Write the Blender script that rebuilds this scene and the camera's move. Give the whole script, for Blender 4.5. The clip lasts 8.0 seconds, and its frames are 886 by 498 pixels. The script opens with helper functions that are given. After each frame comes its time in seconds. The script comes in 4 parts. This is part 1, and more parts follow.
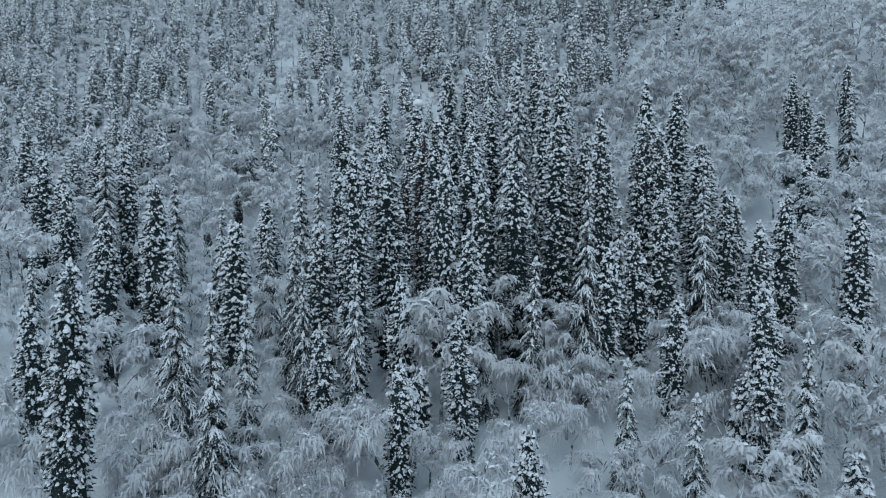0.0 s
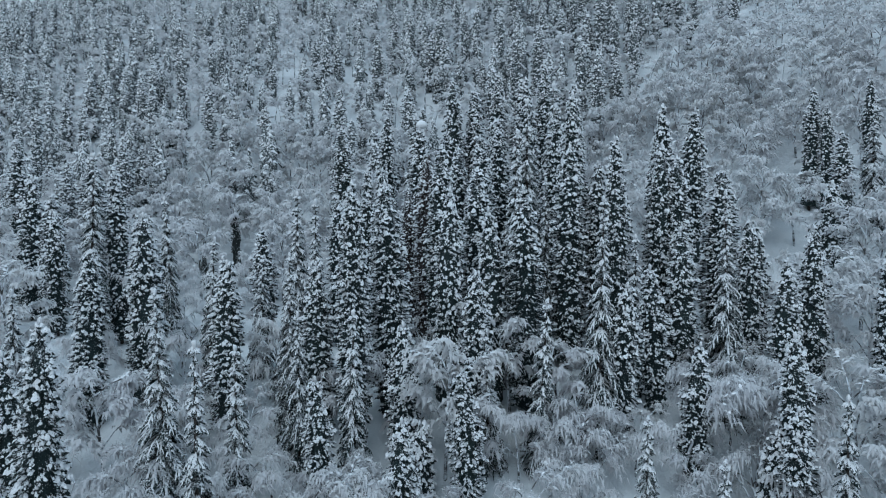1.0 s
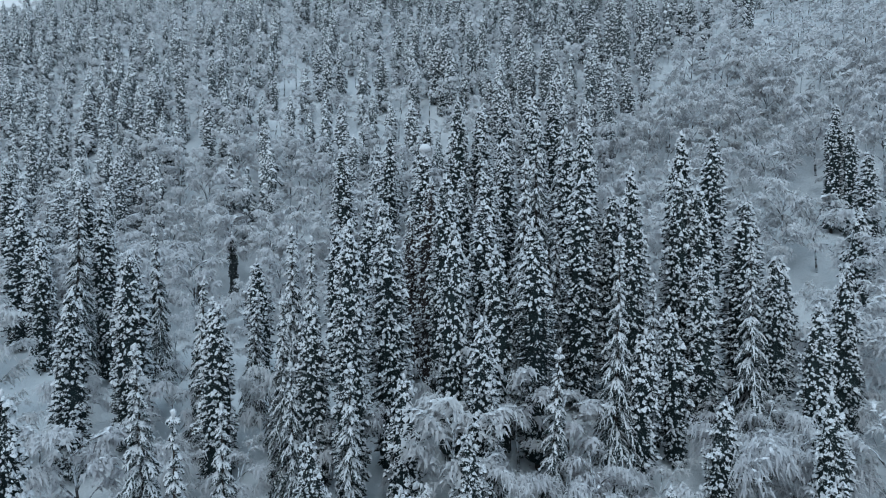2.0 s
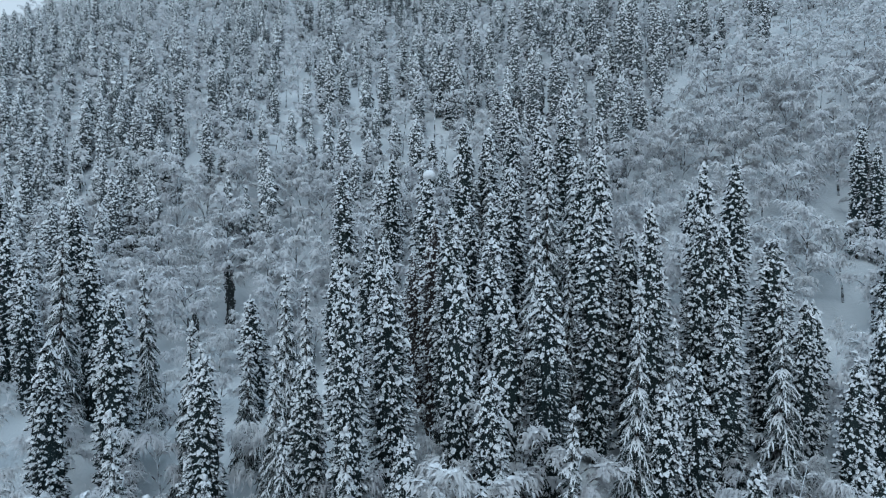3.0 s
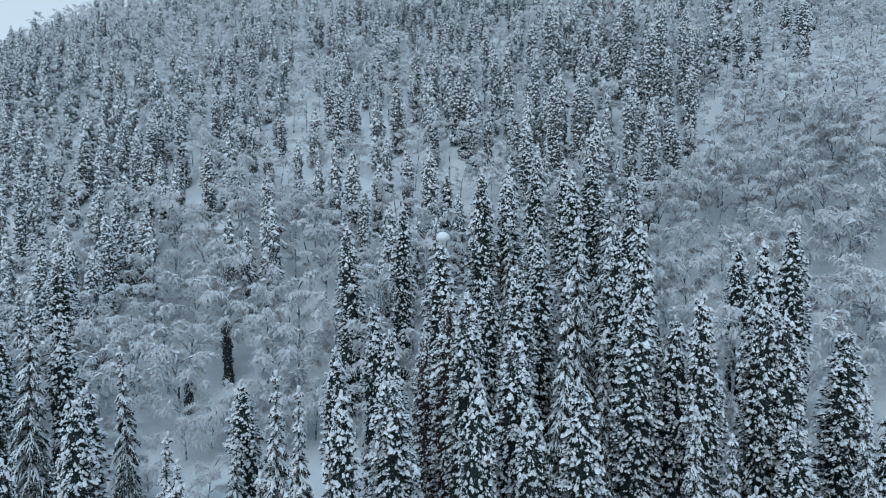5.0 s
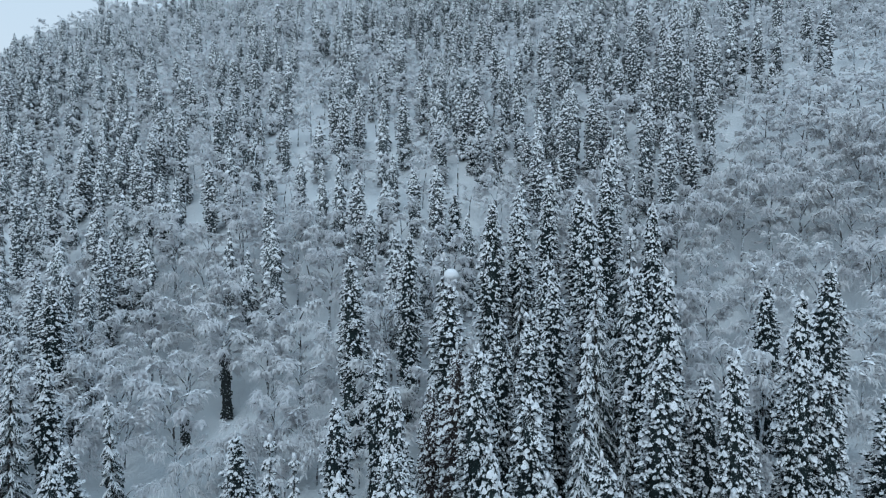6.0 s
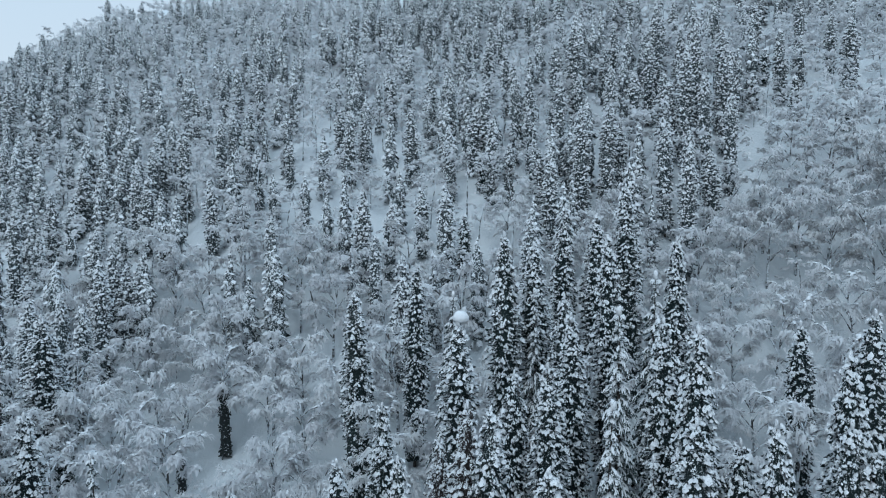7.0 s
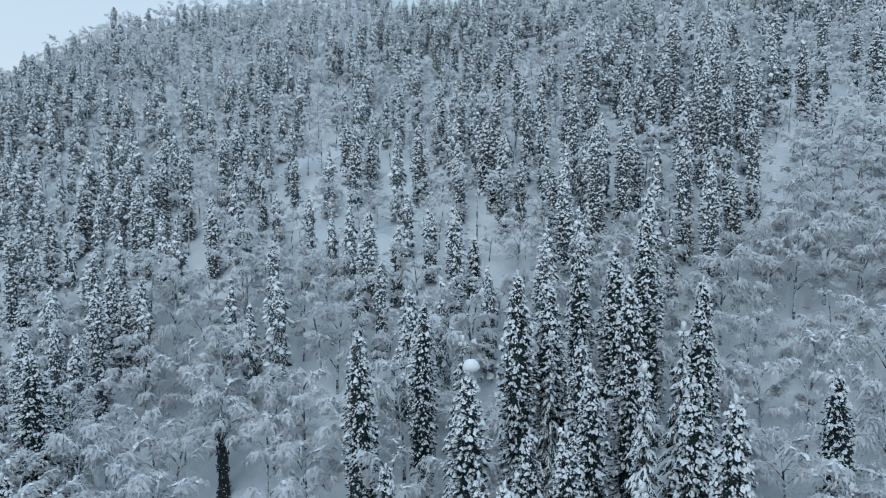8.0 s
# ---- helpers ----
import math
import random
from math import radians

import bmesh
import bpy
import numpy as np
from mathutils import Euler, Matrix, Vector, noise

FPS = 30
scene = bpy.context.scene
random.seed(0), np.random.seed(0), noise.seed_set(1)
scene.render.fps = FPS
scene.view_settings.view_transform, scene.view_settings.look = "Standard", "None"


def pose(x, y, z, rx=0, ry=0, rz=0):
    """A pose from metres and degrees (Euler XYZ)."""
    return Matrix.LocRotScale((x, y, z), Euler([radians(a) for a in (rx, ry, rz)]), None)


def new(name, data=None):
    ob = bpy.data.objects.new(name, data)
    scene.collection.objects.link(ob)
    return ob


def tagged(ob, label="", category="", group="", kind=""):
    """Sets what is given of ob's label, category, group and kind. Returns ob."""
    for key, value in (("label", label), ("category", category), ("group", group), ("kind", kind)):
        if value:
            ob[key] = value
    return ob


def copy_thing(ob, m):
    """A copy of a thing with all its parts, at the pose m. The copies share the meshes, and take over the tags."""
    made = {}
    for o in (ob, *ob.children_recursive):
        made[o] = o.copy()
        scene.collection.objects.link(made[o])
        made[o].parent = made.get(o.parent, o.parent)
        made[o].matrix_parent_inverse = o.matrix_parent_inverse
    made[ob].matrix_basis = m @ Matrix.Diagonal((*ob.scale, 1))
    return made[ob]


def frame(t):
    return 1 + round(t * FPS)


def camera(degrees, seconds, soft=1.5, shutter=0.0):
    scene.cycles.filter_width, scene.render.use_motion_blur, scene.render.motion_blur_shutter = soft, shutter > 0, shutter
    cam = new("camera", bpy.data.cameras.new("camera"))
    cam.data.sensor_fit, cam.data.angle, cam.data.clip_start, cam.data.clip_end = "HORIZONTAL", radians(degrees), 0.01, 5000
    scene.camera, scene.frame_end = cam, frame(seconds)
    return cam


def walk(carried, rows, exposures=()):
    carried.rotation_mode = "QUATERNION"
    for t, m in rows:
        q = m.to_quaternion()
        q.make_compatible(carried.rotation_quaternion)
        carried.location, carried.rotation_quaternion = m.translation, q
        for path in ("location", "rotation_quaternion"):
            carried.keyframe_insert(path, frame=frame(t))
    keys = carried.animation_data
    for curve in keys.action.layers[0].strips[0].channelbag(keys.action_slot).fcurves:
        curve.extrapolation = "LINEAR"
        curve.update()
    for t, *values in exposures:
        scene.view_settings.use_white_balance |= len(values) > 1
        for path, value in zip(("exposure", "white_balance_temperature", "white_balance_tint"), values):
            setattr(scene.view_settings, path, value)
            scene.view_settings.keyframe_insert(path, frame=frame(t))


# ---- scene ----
# ---------- camera ----------
cam = camera(71.1, 8.0, soft=1.0)
METRES, EYE, TILT, LEAN, TURN = 40.0, 30.0, -2.0, 0.0, 0.0
ROWS = [
    (0.0, 0.0, 0.0, 0.0, 0.0, 0.0, -0.0),
    (0.5, -0.0001, 0.0468, 0.0419, 0.21, -0.0, 0.01),
    (1.0, 0.0011, 0.0881, 0.0845, 0.47, 0.01, 0.02),
    (1.5, 0.0026, 0.1367, 0.1272, 0.74, 0.0, 0.03),
    (2.0, 0.0041, 0.1772, 0.1694, 1.01, 0.02, 0.05),
    (3.5, 0.0058, 0.318, 0.2996, 1.92, -0.01, 0.02),
    (4.0, 0.0063, 0.3601, 0.3425, 2.3, -0.0, 0.02),
    (4.5, 0.004, 0.406, 0.3856, 2.65, -0.01, -0.01),
    (6.0, -0.0059, 0.5414, 0.5152, 3.7, -0.06, -0.07),
    (6.5, -0.0084, 0.5895, 0.5581, 4.07, -0.04, -0.08),
    (7.0, -0.0132, 0.6358, 0.6002, 4.5, -0.05, -0.08),
    (7.5, -0.0167, 0.6815, 0.6426, 4.87, -0.02, -0.1),
    (8.0, -0.0213, 0.7268, 0.685, 5.3, -0.02, -0.15),
]
walk(cam, [(t, pose(0, 0, EYE, TILT, LEAN, TURN) @ pose(METRES * x, METRES * y, METRES * z, 90 + pitch, roll, yaw)) for t, x, y, z, yaw, pitch, roll in ROWS], exposures=[(0.0, -0.06, 5370, 0), (4.0, 0.03, 5370, 0), (8.0, 0.05, 5370, 0)])

# ---------- sky, sun, exposure ----------
scene.view_settings.exposure = 0.0
world = bpy.data.worlds.new("overcast_sky")
scene.world = world
world.use_nodes = True
wn, wl = world.node_tree.nodes, world.node_tree.links
wn.clear()
SUN_UP, SUN_ROUND = radians(64), radians(200)
sky = wn.new("ShaderNodeTexSky")
sky.sky_type, sky.sun_disc = "NISHITA", False
sky.sun_elevation, sky.sun_rotation = SUN_UP, SUN_ROUND
sky.air_density, sky.dust_density, sky.ozone_density = 1.0, 6.0, 1.5
cloud = wn.new("ShaderNodeMixRGB")
cloud.inputs["Fac"].default_value = 0.8
# the cloud deck is paler low down than overhead
aim = wn.new("ShaderNodeTexCoord")
high = wn.new("ShaderNodeSeparateXYZ")
deck = wn.new("ShaderNodeValToRGB")
deck.color_ramp.elements[0].position, deck.color_ramp.elements[0].color = 0.1, (7.6, 7.3, 7.1, 1)
deck.color_ramp.elements[1].position, deck.color_ramp.elements[1].color = 0.7, (5.0, 6.1, 7.0, 1)
wl.new(aim.outputs["Generated"], high.inputs["Vector"])
wl.new(high.outputs["Z"], deck.inputs["Fac"])
wl.new(deck.outputs["Color"], cloud.inputs["Color2"])
wl.new(sky.outputs["Color"], cloud.inputs["Color1"])
back = wn.new("ShaderNodeBackground")
back.inputs["Strength"].default_value = 0.115
wl.new(cloud.outputs["Color"], back.inputs["Color"])
wout = wn.new("ShaderNodeOutputWorld")
wl.new(back.outputs["Background"], wout.inputs["Surface"])

sun = new("sun", bpy.data.lights.new("sun", "SUN"))
sun.data.energy, sun.data.angle, sun.data.color = 0.5, radians(40), (1.0, 0.97, 0.93)
sun.matrix_world = pose(0, 0, 150, 90 - 64, 0, -20)


# ---------- materials ----------
def material(name, rough, build):
    m = bpy.data.materials.new(name)
    m.use_nodes = True
    nodes, links = m.node_tree.nodes, m.node_tree.links
    bsdf = nodes["Principled BSDF"]
    bsdf.inputs["Roughness"].default_value = rough
    bsdf.inputs["Specular IOR Level"].default_value = 0.25
    build(nodes, links, bsdf)
    return m


def noise_node(nodes, links, scale, detail=4.0, rough=0.6, coords="Object"):
    tc = nodes.new("ShaderNodeTexCoord")
    n = nodes.new("ShaderNodeTexNoise")
    n.inputs["Scale"].default_value, n.inputs["Detail"].default_value, n.inputs["Roughness"].default_value = scale, detail, rough
    links.new(tc.outputs[coords], n.inputs["Vector"])
    return n.outputs["Fac"]


def ramp(nodes, links, fac, stops):
    r = nodes.new("ShaderNodeValToRGB")
    links.new(fac, r.inputs["Fac"])
    r.color_ramp.elements[0].position, r.color_ramp.elements[0].color = stops[0][0], (*stops[0][1], 1)
    r.color_ramp.elements[1].position, r.color_ramp.elements[1].color = stops[-1][0], (*stops[-1][1], 1)
    for p, c in stops[1:-1]:
        r.color_ramp.elements.new(p).color = (*c, 1)
    return r.outputs["Color"]


def mixed(nodes, links, fac, a, b, mode="MIX"):
    x = nodes.new("ShaderNodeMixRGB")
    x.blend_type = mode
    for socket, v in ((x.inputs["Fac"], fac), (x.inputs["Color1"], a), (x.inputs["Color2"], b)):
        if isinstance(v, bpy.types.NodeSocket):
            links.new(v, socket)
        elif isinstance(v, tuple):
            socket.default_value = (*v, 1)
        else:
            socket.default_value = v
    return x.outputs["Color"]


def bump(nodes, links, bsdf, fac, strength, distance):
    b = nodes.new("ShaderNodeBump")
    b.inputs["Strength"].default_value, b.inputs["Distance"].default_value = strength, distance
    links.new(fac, b.inputs["Height"])
    links.new(b.outputs["Normal"], bsdf.inputs["Normal"])


def snow_look(poke_at, poke_scale=7.5):
    def look_of(nodes, links, bsdf):
        big = noise_node(nodes, links, 0.6, 3)
        fine = noise_node(nodes, links, 6.0, 4, 0.7)
        c = ramp(nodes, links, big, [(0.3, (0.82, 0.83, 0.85)), (0.7, (0.90, 0.90, 0.91))])
        # needles and twigs that poke through
        poke = noise_node(nodes, links, poke_scale, 4, 0.7)
        f = ramp(nodes, links, poke, [(poke_at, (1, 1, 1)), (poke_at + 0.08, (0, 0, 0))])
        c = mixed(nodes, links, f, c, (0.16, 0.18, 0.18))
        links.new(c, bsdf.inputs["Base Color"])
        bump(nodes, links, bsdf, fine, 0.7, 0.12)
    return look_of


def ground_look(nodes, links, bsdf):
    big = noise_node(nodes, links, 0.05, 5)
    fine = noise_node(nodes, links, 1.3, 6, 0.7)
    c = ramp(nodes, links, big, [(0.3, (0.66, 0.69, 0.71)), (0.7, (0.78, 0.80, 0.81))])
    links.new(c, bsdf.inputs["Base Color"])
    bump(nodes, links, bsdf, fine, 0.6, 0.35)


def needle_look(dark, light, cover, grain_scale=6.5):
    """Needles with the snow that lies on whatever faces up, broken by the twigs."""
    def look_of(nodes, links, bsdf):
        info = nodes.new("ShaderNodeObjectInfo")
        fine = noise_node(nodes, links, 9.0, 3, 0.7)
        own = ramp(nodes, links, info.outputs["Random"], [(0.0, dark), (1.0, light)])
        grain = ramp(nodes, links, fine, [(0.35, (0.55, 0.55, 0.55)), (0.65, (1.4, 1.4, 1.4))])
        c = mixed(nodes, links, 1.0, own, grain, "MULTIPLY")
        geo = nodes.new("ShaderNodeNewGeometry")
        split = nodes.new("ShaderNodeSeparateXYZ")
        links.new(geo.outputs["Normal"], split.inputs["Vector"])
        lie = noise_node(nodes, links, grain_scale, 4, 0.72)
        add = nodes.new("ShaderNodeMath")
        add.operation = "MULTIPLY_ADD"
        add.inputs[1].default_value = 0.22
        links.new(split.outputs["Z"], add.inputs[0])
        links.new(lie, add.inputs[2])
        f = ramp(nodes, links, add.outputs["Value"], [(cover, (0, 0, 0)), (cover + 0.07, (1, 1, 1))])
        c = mixed(nodes, links, f, c, (0.88, 0.89, 0.90))
        links.new(c, bsdf.inputs["Base Color"])
        bump(nodes, links, bsdf, lie, 0.8, 0.10)
    return look_of


def bark_look(dark, light, frost, cover):
    def look_of(nodes, links, bsdf):
        streak = noise_node(nodes, links, 4.0, 5, 0.7)
        c = ramp(nodes, links, streak, [(0.3, dark), (0.7, light)])
        rime = noise_node(nodes, links, 1.4, 5, 0.7)
        f = ramp(nodes, links, rime, [(cover, (0, 0, 0)), (cover + 0.1, (1, 1, 1))])
        c = mixed(nodes, links, f, c, frost)
        links.new(c, bsdf.inputs["Base Color"])
        bump(nodes, links, bsdf, streak, 0.7, 0.05)
    return look_of


def twig_look(nodes, links, bsdf):
    isle = nodes.new("ShaderNodeNewGeometry")
    info = nodes.new("ShaderNodeObjectInfo")
    c = ramp(nodes, links, isle.outputs["Random Per Island"], [(0.0, (0.20, 0.19, 0.19)), (0.03, (0.55, 0.55, 0.56)), (0.06, (0.92, 0.915, 0.915)), (1.0, (0.98, 0.97, 0.965))])
    # tone differs a little at random, from crown to crown and in patches
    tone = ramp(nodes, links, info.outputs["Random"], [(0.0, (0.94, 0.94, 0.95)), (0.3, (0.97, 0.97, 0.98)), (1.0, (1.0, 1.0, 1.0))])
    patch = ramp(nodes, links, noise_node(nodes, links, 0.22, 3, 0.6), [(0.36, (0.90, 0.90, 0.91)), (0.56, (1.0, 1.0, 1.0))])
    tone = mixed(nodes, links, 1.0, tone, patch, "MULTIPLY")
    c = mixed(nodes, links, 1.0, c, tone, "MULTIPLY")
    links.new(c, bsdf.inputs["Base Color"])
    # shading normals tilted upward, so the frosted twigs look brighter, as if more sky-lit
    lift = nodes.new("ShaderNodeVectorMath")
    lift.operation = "ADD"
    lift.inputs[1].default_value = (0, 0, 1.1)
    links.new(isle.outputs["Normal"], lift.inputs[0])
    unit = nodes.new("ShaderNodeVectorMath")
    unit.operation = "NORMALIZE"
    links.new(lift.outputs["Vector"], unit.inputs[0])
    links.new(unit.outputs["Vector"], bsdf.inputs["Normal"])
    see = nodes.new("ShaderNodeBsdfTranslucent")
    links.new(c, see.inputs["Color"])
    mix = nodes.new("ShaderNodeMixShader")
    mix.inputs["Fac"].default_value = 0.55
    links.new(bsdf.outputs["BSDF"], mix.inputs[1])
    links.new(see.outputs["BSDF"], mix.inputs[2])
    links.new(mix.outputs["Shader"], nodes["Material Output"].inputs["Surface"])


def mass_look(nodes, links, bsdf):
    info = nodes.new("ShaderNodeObjectInfo")
    gap = noise_node(nodes, links, 3.4, 6, 0.8)
    c = ramp(nodes, links, gap, [(0.25, (0.28, 0.28, 0.285)), (0.32, (0.66, 0.67, 0.68)), (0.40, (0.92, 0.92, 0.93)), (0.7, (0.97, 0.97, 0.97))])
    tone = ramp(nodes, links, info.outputs["Random"], [(0.0, (0.86, 0.88, 0.90)), (0.3, (0.94, 0.95, 0.97)), (1.0, (1.0, 0.98, 0.96))])
    patch = ramp(nodes, links, noise_node(nodes, links, 0.22, 3, 0.6), [(0.36, (0.88, 0.88, 0.89)), (0.56, (1.0, 1.0, 1.0))])
    tone = mixed(nodes, links, 1.0, tone, patch, "MULTIPLY")
    links.new(mixed(nodes, links, 1.0, c, tone, "MULTIPLY"), bsdf.inputs["Base Color"])
    bump(nodes, links, bsdf, gap, 1.0, 0.25)


FROST_MASS = material("packed_hoarfrost", 0.9, mass_look)
SNOW = material("clumped_snow", 0.85, snow_look(0.34, 9.0))
PADS = material("snow_on_birch_limbs", 0.85, snow_look(0.25))
GROUND = material("snow_cover", 0.9, ground_look)
NEEDLES = material("spruce_needles", 0.8, needle_look((0.014, 0.026, 0.028), (0.024, 0.038, 0.038), 0.62, 8.0))
STREAKED = material("drooping_spruce_needles", 0.8, needle_look((0.014, 0.026, 0.028), (0.022, 0.036, 0.036), 0.66, 8.0))
# far needles: distance haze put into a paler base colour and more snow
HAZE_NEEDLES = material("haze_paled_spruce_needles", 0.8, needle_look((0.036, 0.050, 0.054), (0.050, 0.066, 0.070), 0.55, 5.0))
HAZE_WOOD_NEEDLES = material("haze_paled_wood_needles", 0.8, needle_look((0.038, 0.052, 0.056), (0.050, 0.065, 0.070), 0.51, 4.0))
BROWN = material("dead_spruce_twigs", 0.85, needle_look((0.045, 0.038, 0.037), (0.060, 0.047, 0.044), 0.60))
BARE = material("hanging_dead_twigs", 0.9, needle_look((0.026, 0.032, 0.032), (0.038, 0.044, 0.044), 0.63))
BARK = material("spruce_bark", 0.9, bark_look((0.03, 0.027, 0.025), (0.08, 0.07, 0.062), (0.6, 0.63, 0.66), 0.6))
BIRCH_BARK = material("rimed_birch_bark", 0.85, bark_look((0.035, 0.033, 0.033), (0.10, 0.095, 0.092), (0.72, 0.75, 0.78), 0.43))
TWIGS = material("hoarfrosted_twigs", 0.8, twig_look)


# ---------- mesh helpers ----------
class Soup:
    """Vertices and faces gathered for one mesh."""

    def __init__(self):
        self.v, self.f = [], []

    def add(self, verts, faces):
        n = len(self.v)
        self.v.extend(verts)
        self.f.extend(tuple(n + i for i in f) for f in faces)

    def mesh(self, name, mat, smooth=True):
        me = bpy.data.meshes.new(name)
        me.from_pydata([tuple(p) for p in self.v], [], self.f)
        me.materials.append(mat)
        me.polygons.foreach_set("use_smooth", [smooth] * len(me.polygons))
        me.update()
        return me

    def arrays(self):
        tris = []
        for f in self.f:
            tris.append((f[0], f[1], f[2]))
            if len(f) == 4:
                tris.append((f[0], f[2], f[3]))
        return np.array(self.v, dtype=np.float32), np.array(tris, dtype=np.int32)


def part(name, me, parent, label=""):
    ob = new(name, me)
    ob.parent = parent
    return tagged(ob, label)


def tube(soup, points, radii, sides=5):
    rings = []
    for i, (p, r) in enumerate(zip(points, radii)):
        a, b = points[max(i - 1, 0)], points[min(i + 1, len(points) - 1)]
        d = (b - a).normalized()
        u = d.cross(Vector((0.31, 0.95, 0.05))).normalized()
        w = d.cross(u)
        rings.append([p + (u * math.cos(k * math.tau / sides) + w * math.sin(k * math.tau / sides)) * r for k in range(sides)])
    verts = [q for ring in rings for q in ring]
    faces = []
    for i in range(len(rings) - 1):
        for k in range(sides):
            k2 = (k + 1) % sides
            faces.append((i * sides + k, i * sides + k2, (i + 1) * sides + k2, (i + 1) * sides + k))
    faces.append(tuple(range((len(rings) - 1) * sides, len(rings) * sides)))
    soup.add(verts, faces)


def lump(soup, rnd, centre, along, length, width, height):
    """A soft pillow of snow: two rings of three on a flat bed, closed by a point at either end."""
    side = along.cross(Vector((0, 0, 1)))
    side = side.normalized() if side.length > 1e-4 else Vector((1, 0, 0))
    up = side.cross(along).normalized()
    verts = [centre - along * length * 0.5]
    for s, k in ((-0.2, rnd.uniform(0.75, 1.15)), (0.24, rnd.uniform(0.7, 1.15))):
        c = centre + along * length * s
        j = rnd.uniform(-0.2, 0.2) * width
        verts += [c - side * width * 0.5 * k - up * height * 0.3, c + side * j + up * height * 0.75 * k, c + side * width * 0.5 * k - up * height * 0.3]
    verts.append(centre + along * length * 0.5 - up * height * 0.25)
    soup.add(verts, [(0, 2, 1), (0, 3, 2), (0, 1, 3), (7, 4, 5), (7, 5, 6), (7, 6, 4), (1, 2, 5, 4), (2, 3, 6, 5), (3, 1, 4, 6)])


# ---------- spruces ----------
def pad(soup, rnd, c, f, g, up):
    """A low rounded cushion of snow round c, long along f, wide along g, heaped towards up."""
    def j():
        return rnd.uniform(0.75, 1.25)
    rim = [c + f * j(), c + (f * 0.45 + g) * j(), c + (g - f * 0.55) * j(), c - f * j(), c - (g + f * 0.55) * j(), c + (f * 0.45 - g) * j()]
    soup.add(rim + [c + f * 0.42 + up * 0.85 * j(), c - f * 0.4 + up * j()],
             [(0, 1, 6), (5, 0, 6), (1, 2, 7), (1, 7, 6), (2, 3, 7), (3, 4, 7), (4, 5, 7), (5, 6, 7)])


def strip(soup, ridge, side, widths, drops, lift):
    """A roof-shaped strip along a ridge line; it ends in a point."""
    verts, faces = [], []
    for p, w, d in zip(ridge[:-1], widths, drops):
        verts += [p - side * w - Vector((0, 0, d)), p + Vector((0, 0, lift)), p + side * w - Vector((0, 0, d))]
    verts.append(ridge[-1])
    n = len(ridge) - 1
    for i in range(n - 1):
        a, b = i * 3, i * 3 + 3
        faces += [(a, a + 1, b + 1, b), (a + 1, a + 2, b + 2, b + 1)]
    a = (n - 1) * 3
    faces += [(a, a + 1, 3 * n), (a + 1, a + 2, 3 * n)]
    soup.add(verts, faces)


def bough(rnd, green, snow, root, az, length, rise, sag, width, laden):
    """One drooping bough: a spray of needles along a bowed spine, fingers to either side, and the snow that lies along them."""
    out = Vector((math.cos(az), math.sin(az), 0))
    side = Vector((-out.y, out.x, 0))

    def at(s):
        return root + out * (length * (s - 0.16 * s * s)) + Vector((0, 0, length * (rise * s - sag * s * s)))
    w = width * rnd.uniform(0.8, 1.2)
    strip(green, [at(0.05), at(0.42), at(0.78), at(rnd.uniform(1.0, 1.1))], side, (w * 0.6, w, w * 0.75), (w * 0.7, w * 1.1, w), 0.02)
    if laden:
        k = rnd.uniform(0.32, 0.55)
        strip(snow, [at(0.2) + Vector((0, 0, 0.05)), at(0.5) + Vector((0, 0, 0.06)), at(0.8) + Vector((0, 0, 0.05)), at(1.04)], side,
              (w * k * 0.7, w * k, w * k * 0.8), (0.0, w * 0.12, w * 0.1), 0.10 * rnd.uniform(0.7, 1.3))
    for s in (0.34, 0.56, 0.78):
        for e in (-1, 1):
            p, ln = at(s), length * rnd.uniform(0.26, 0.42) * (1.15 - 0.5 * s)
            way = (out * rnd.uniform(0.5, 1.0) + side * e * rnd.uniform(0.5, 0.9)).normalized()
            across = Vector((-way.y, way.x, 0))
            tip = p + way * ln - Vector((0, 0, ln * rnd.uniform(0.55, 1.3)))
            mid = p + way * ln * 0.6 - Vector((0, 0, ln * 0.32))
            strip(green, [p, mid, tip], across, (w * 0.3, w * 0.55), (w * 0.4, w * 0.8), 0.0)
            if laden and rnd.random() < 0.6:
                q = w * rnd.uniform(0.18, 0.32)
                snow.add([p + Vector((0, 0, 0.07)), mid - across * q, mid + across * q, tip, mid + Vector((0, 0, 0.12))], [(0, 4, 1), (0, 2, 4), (1, 4, 3), (4, 2, 3)])


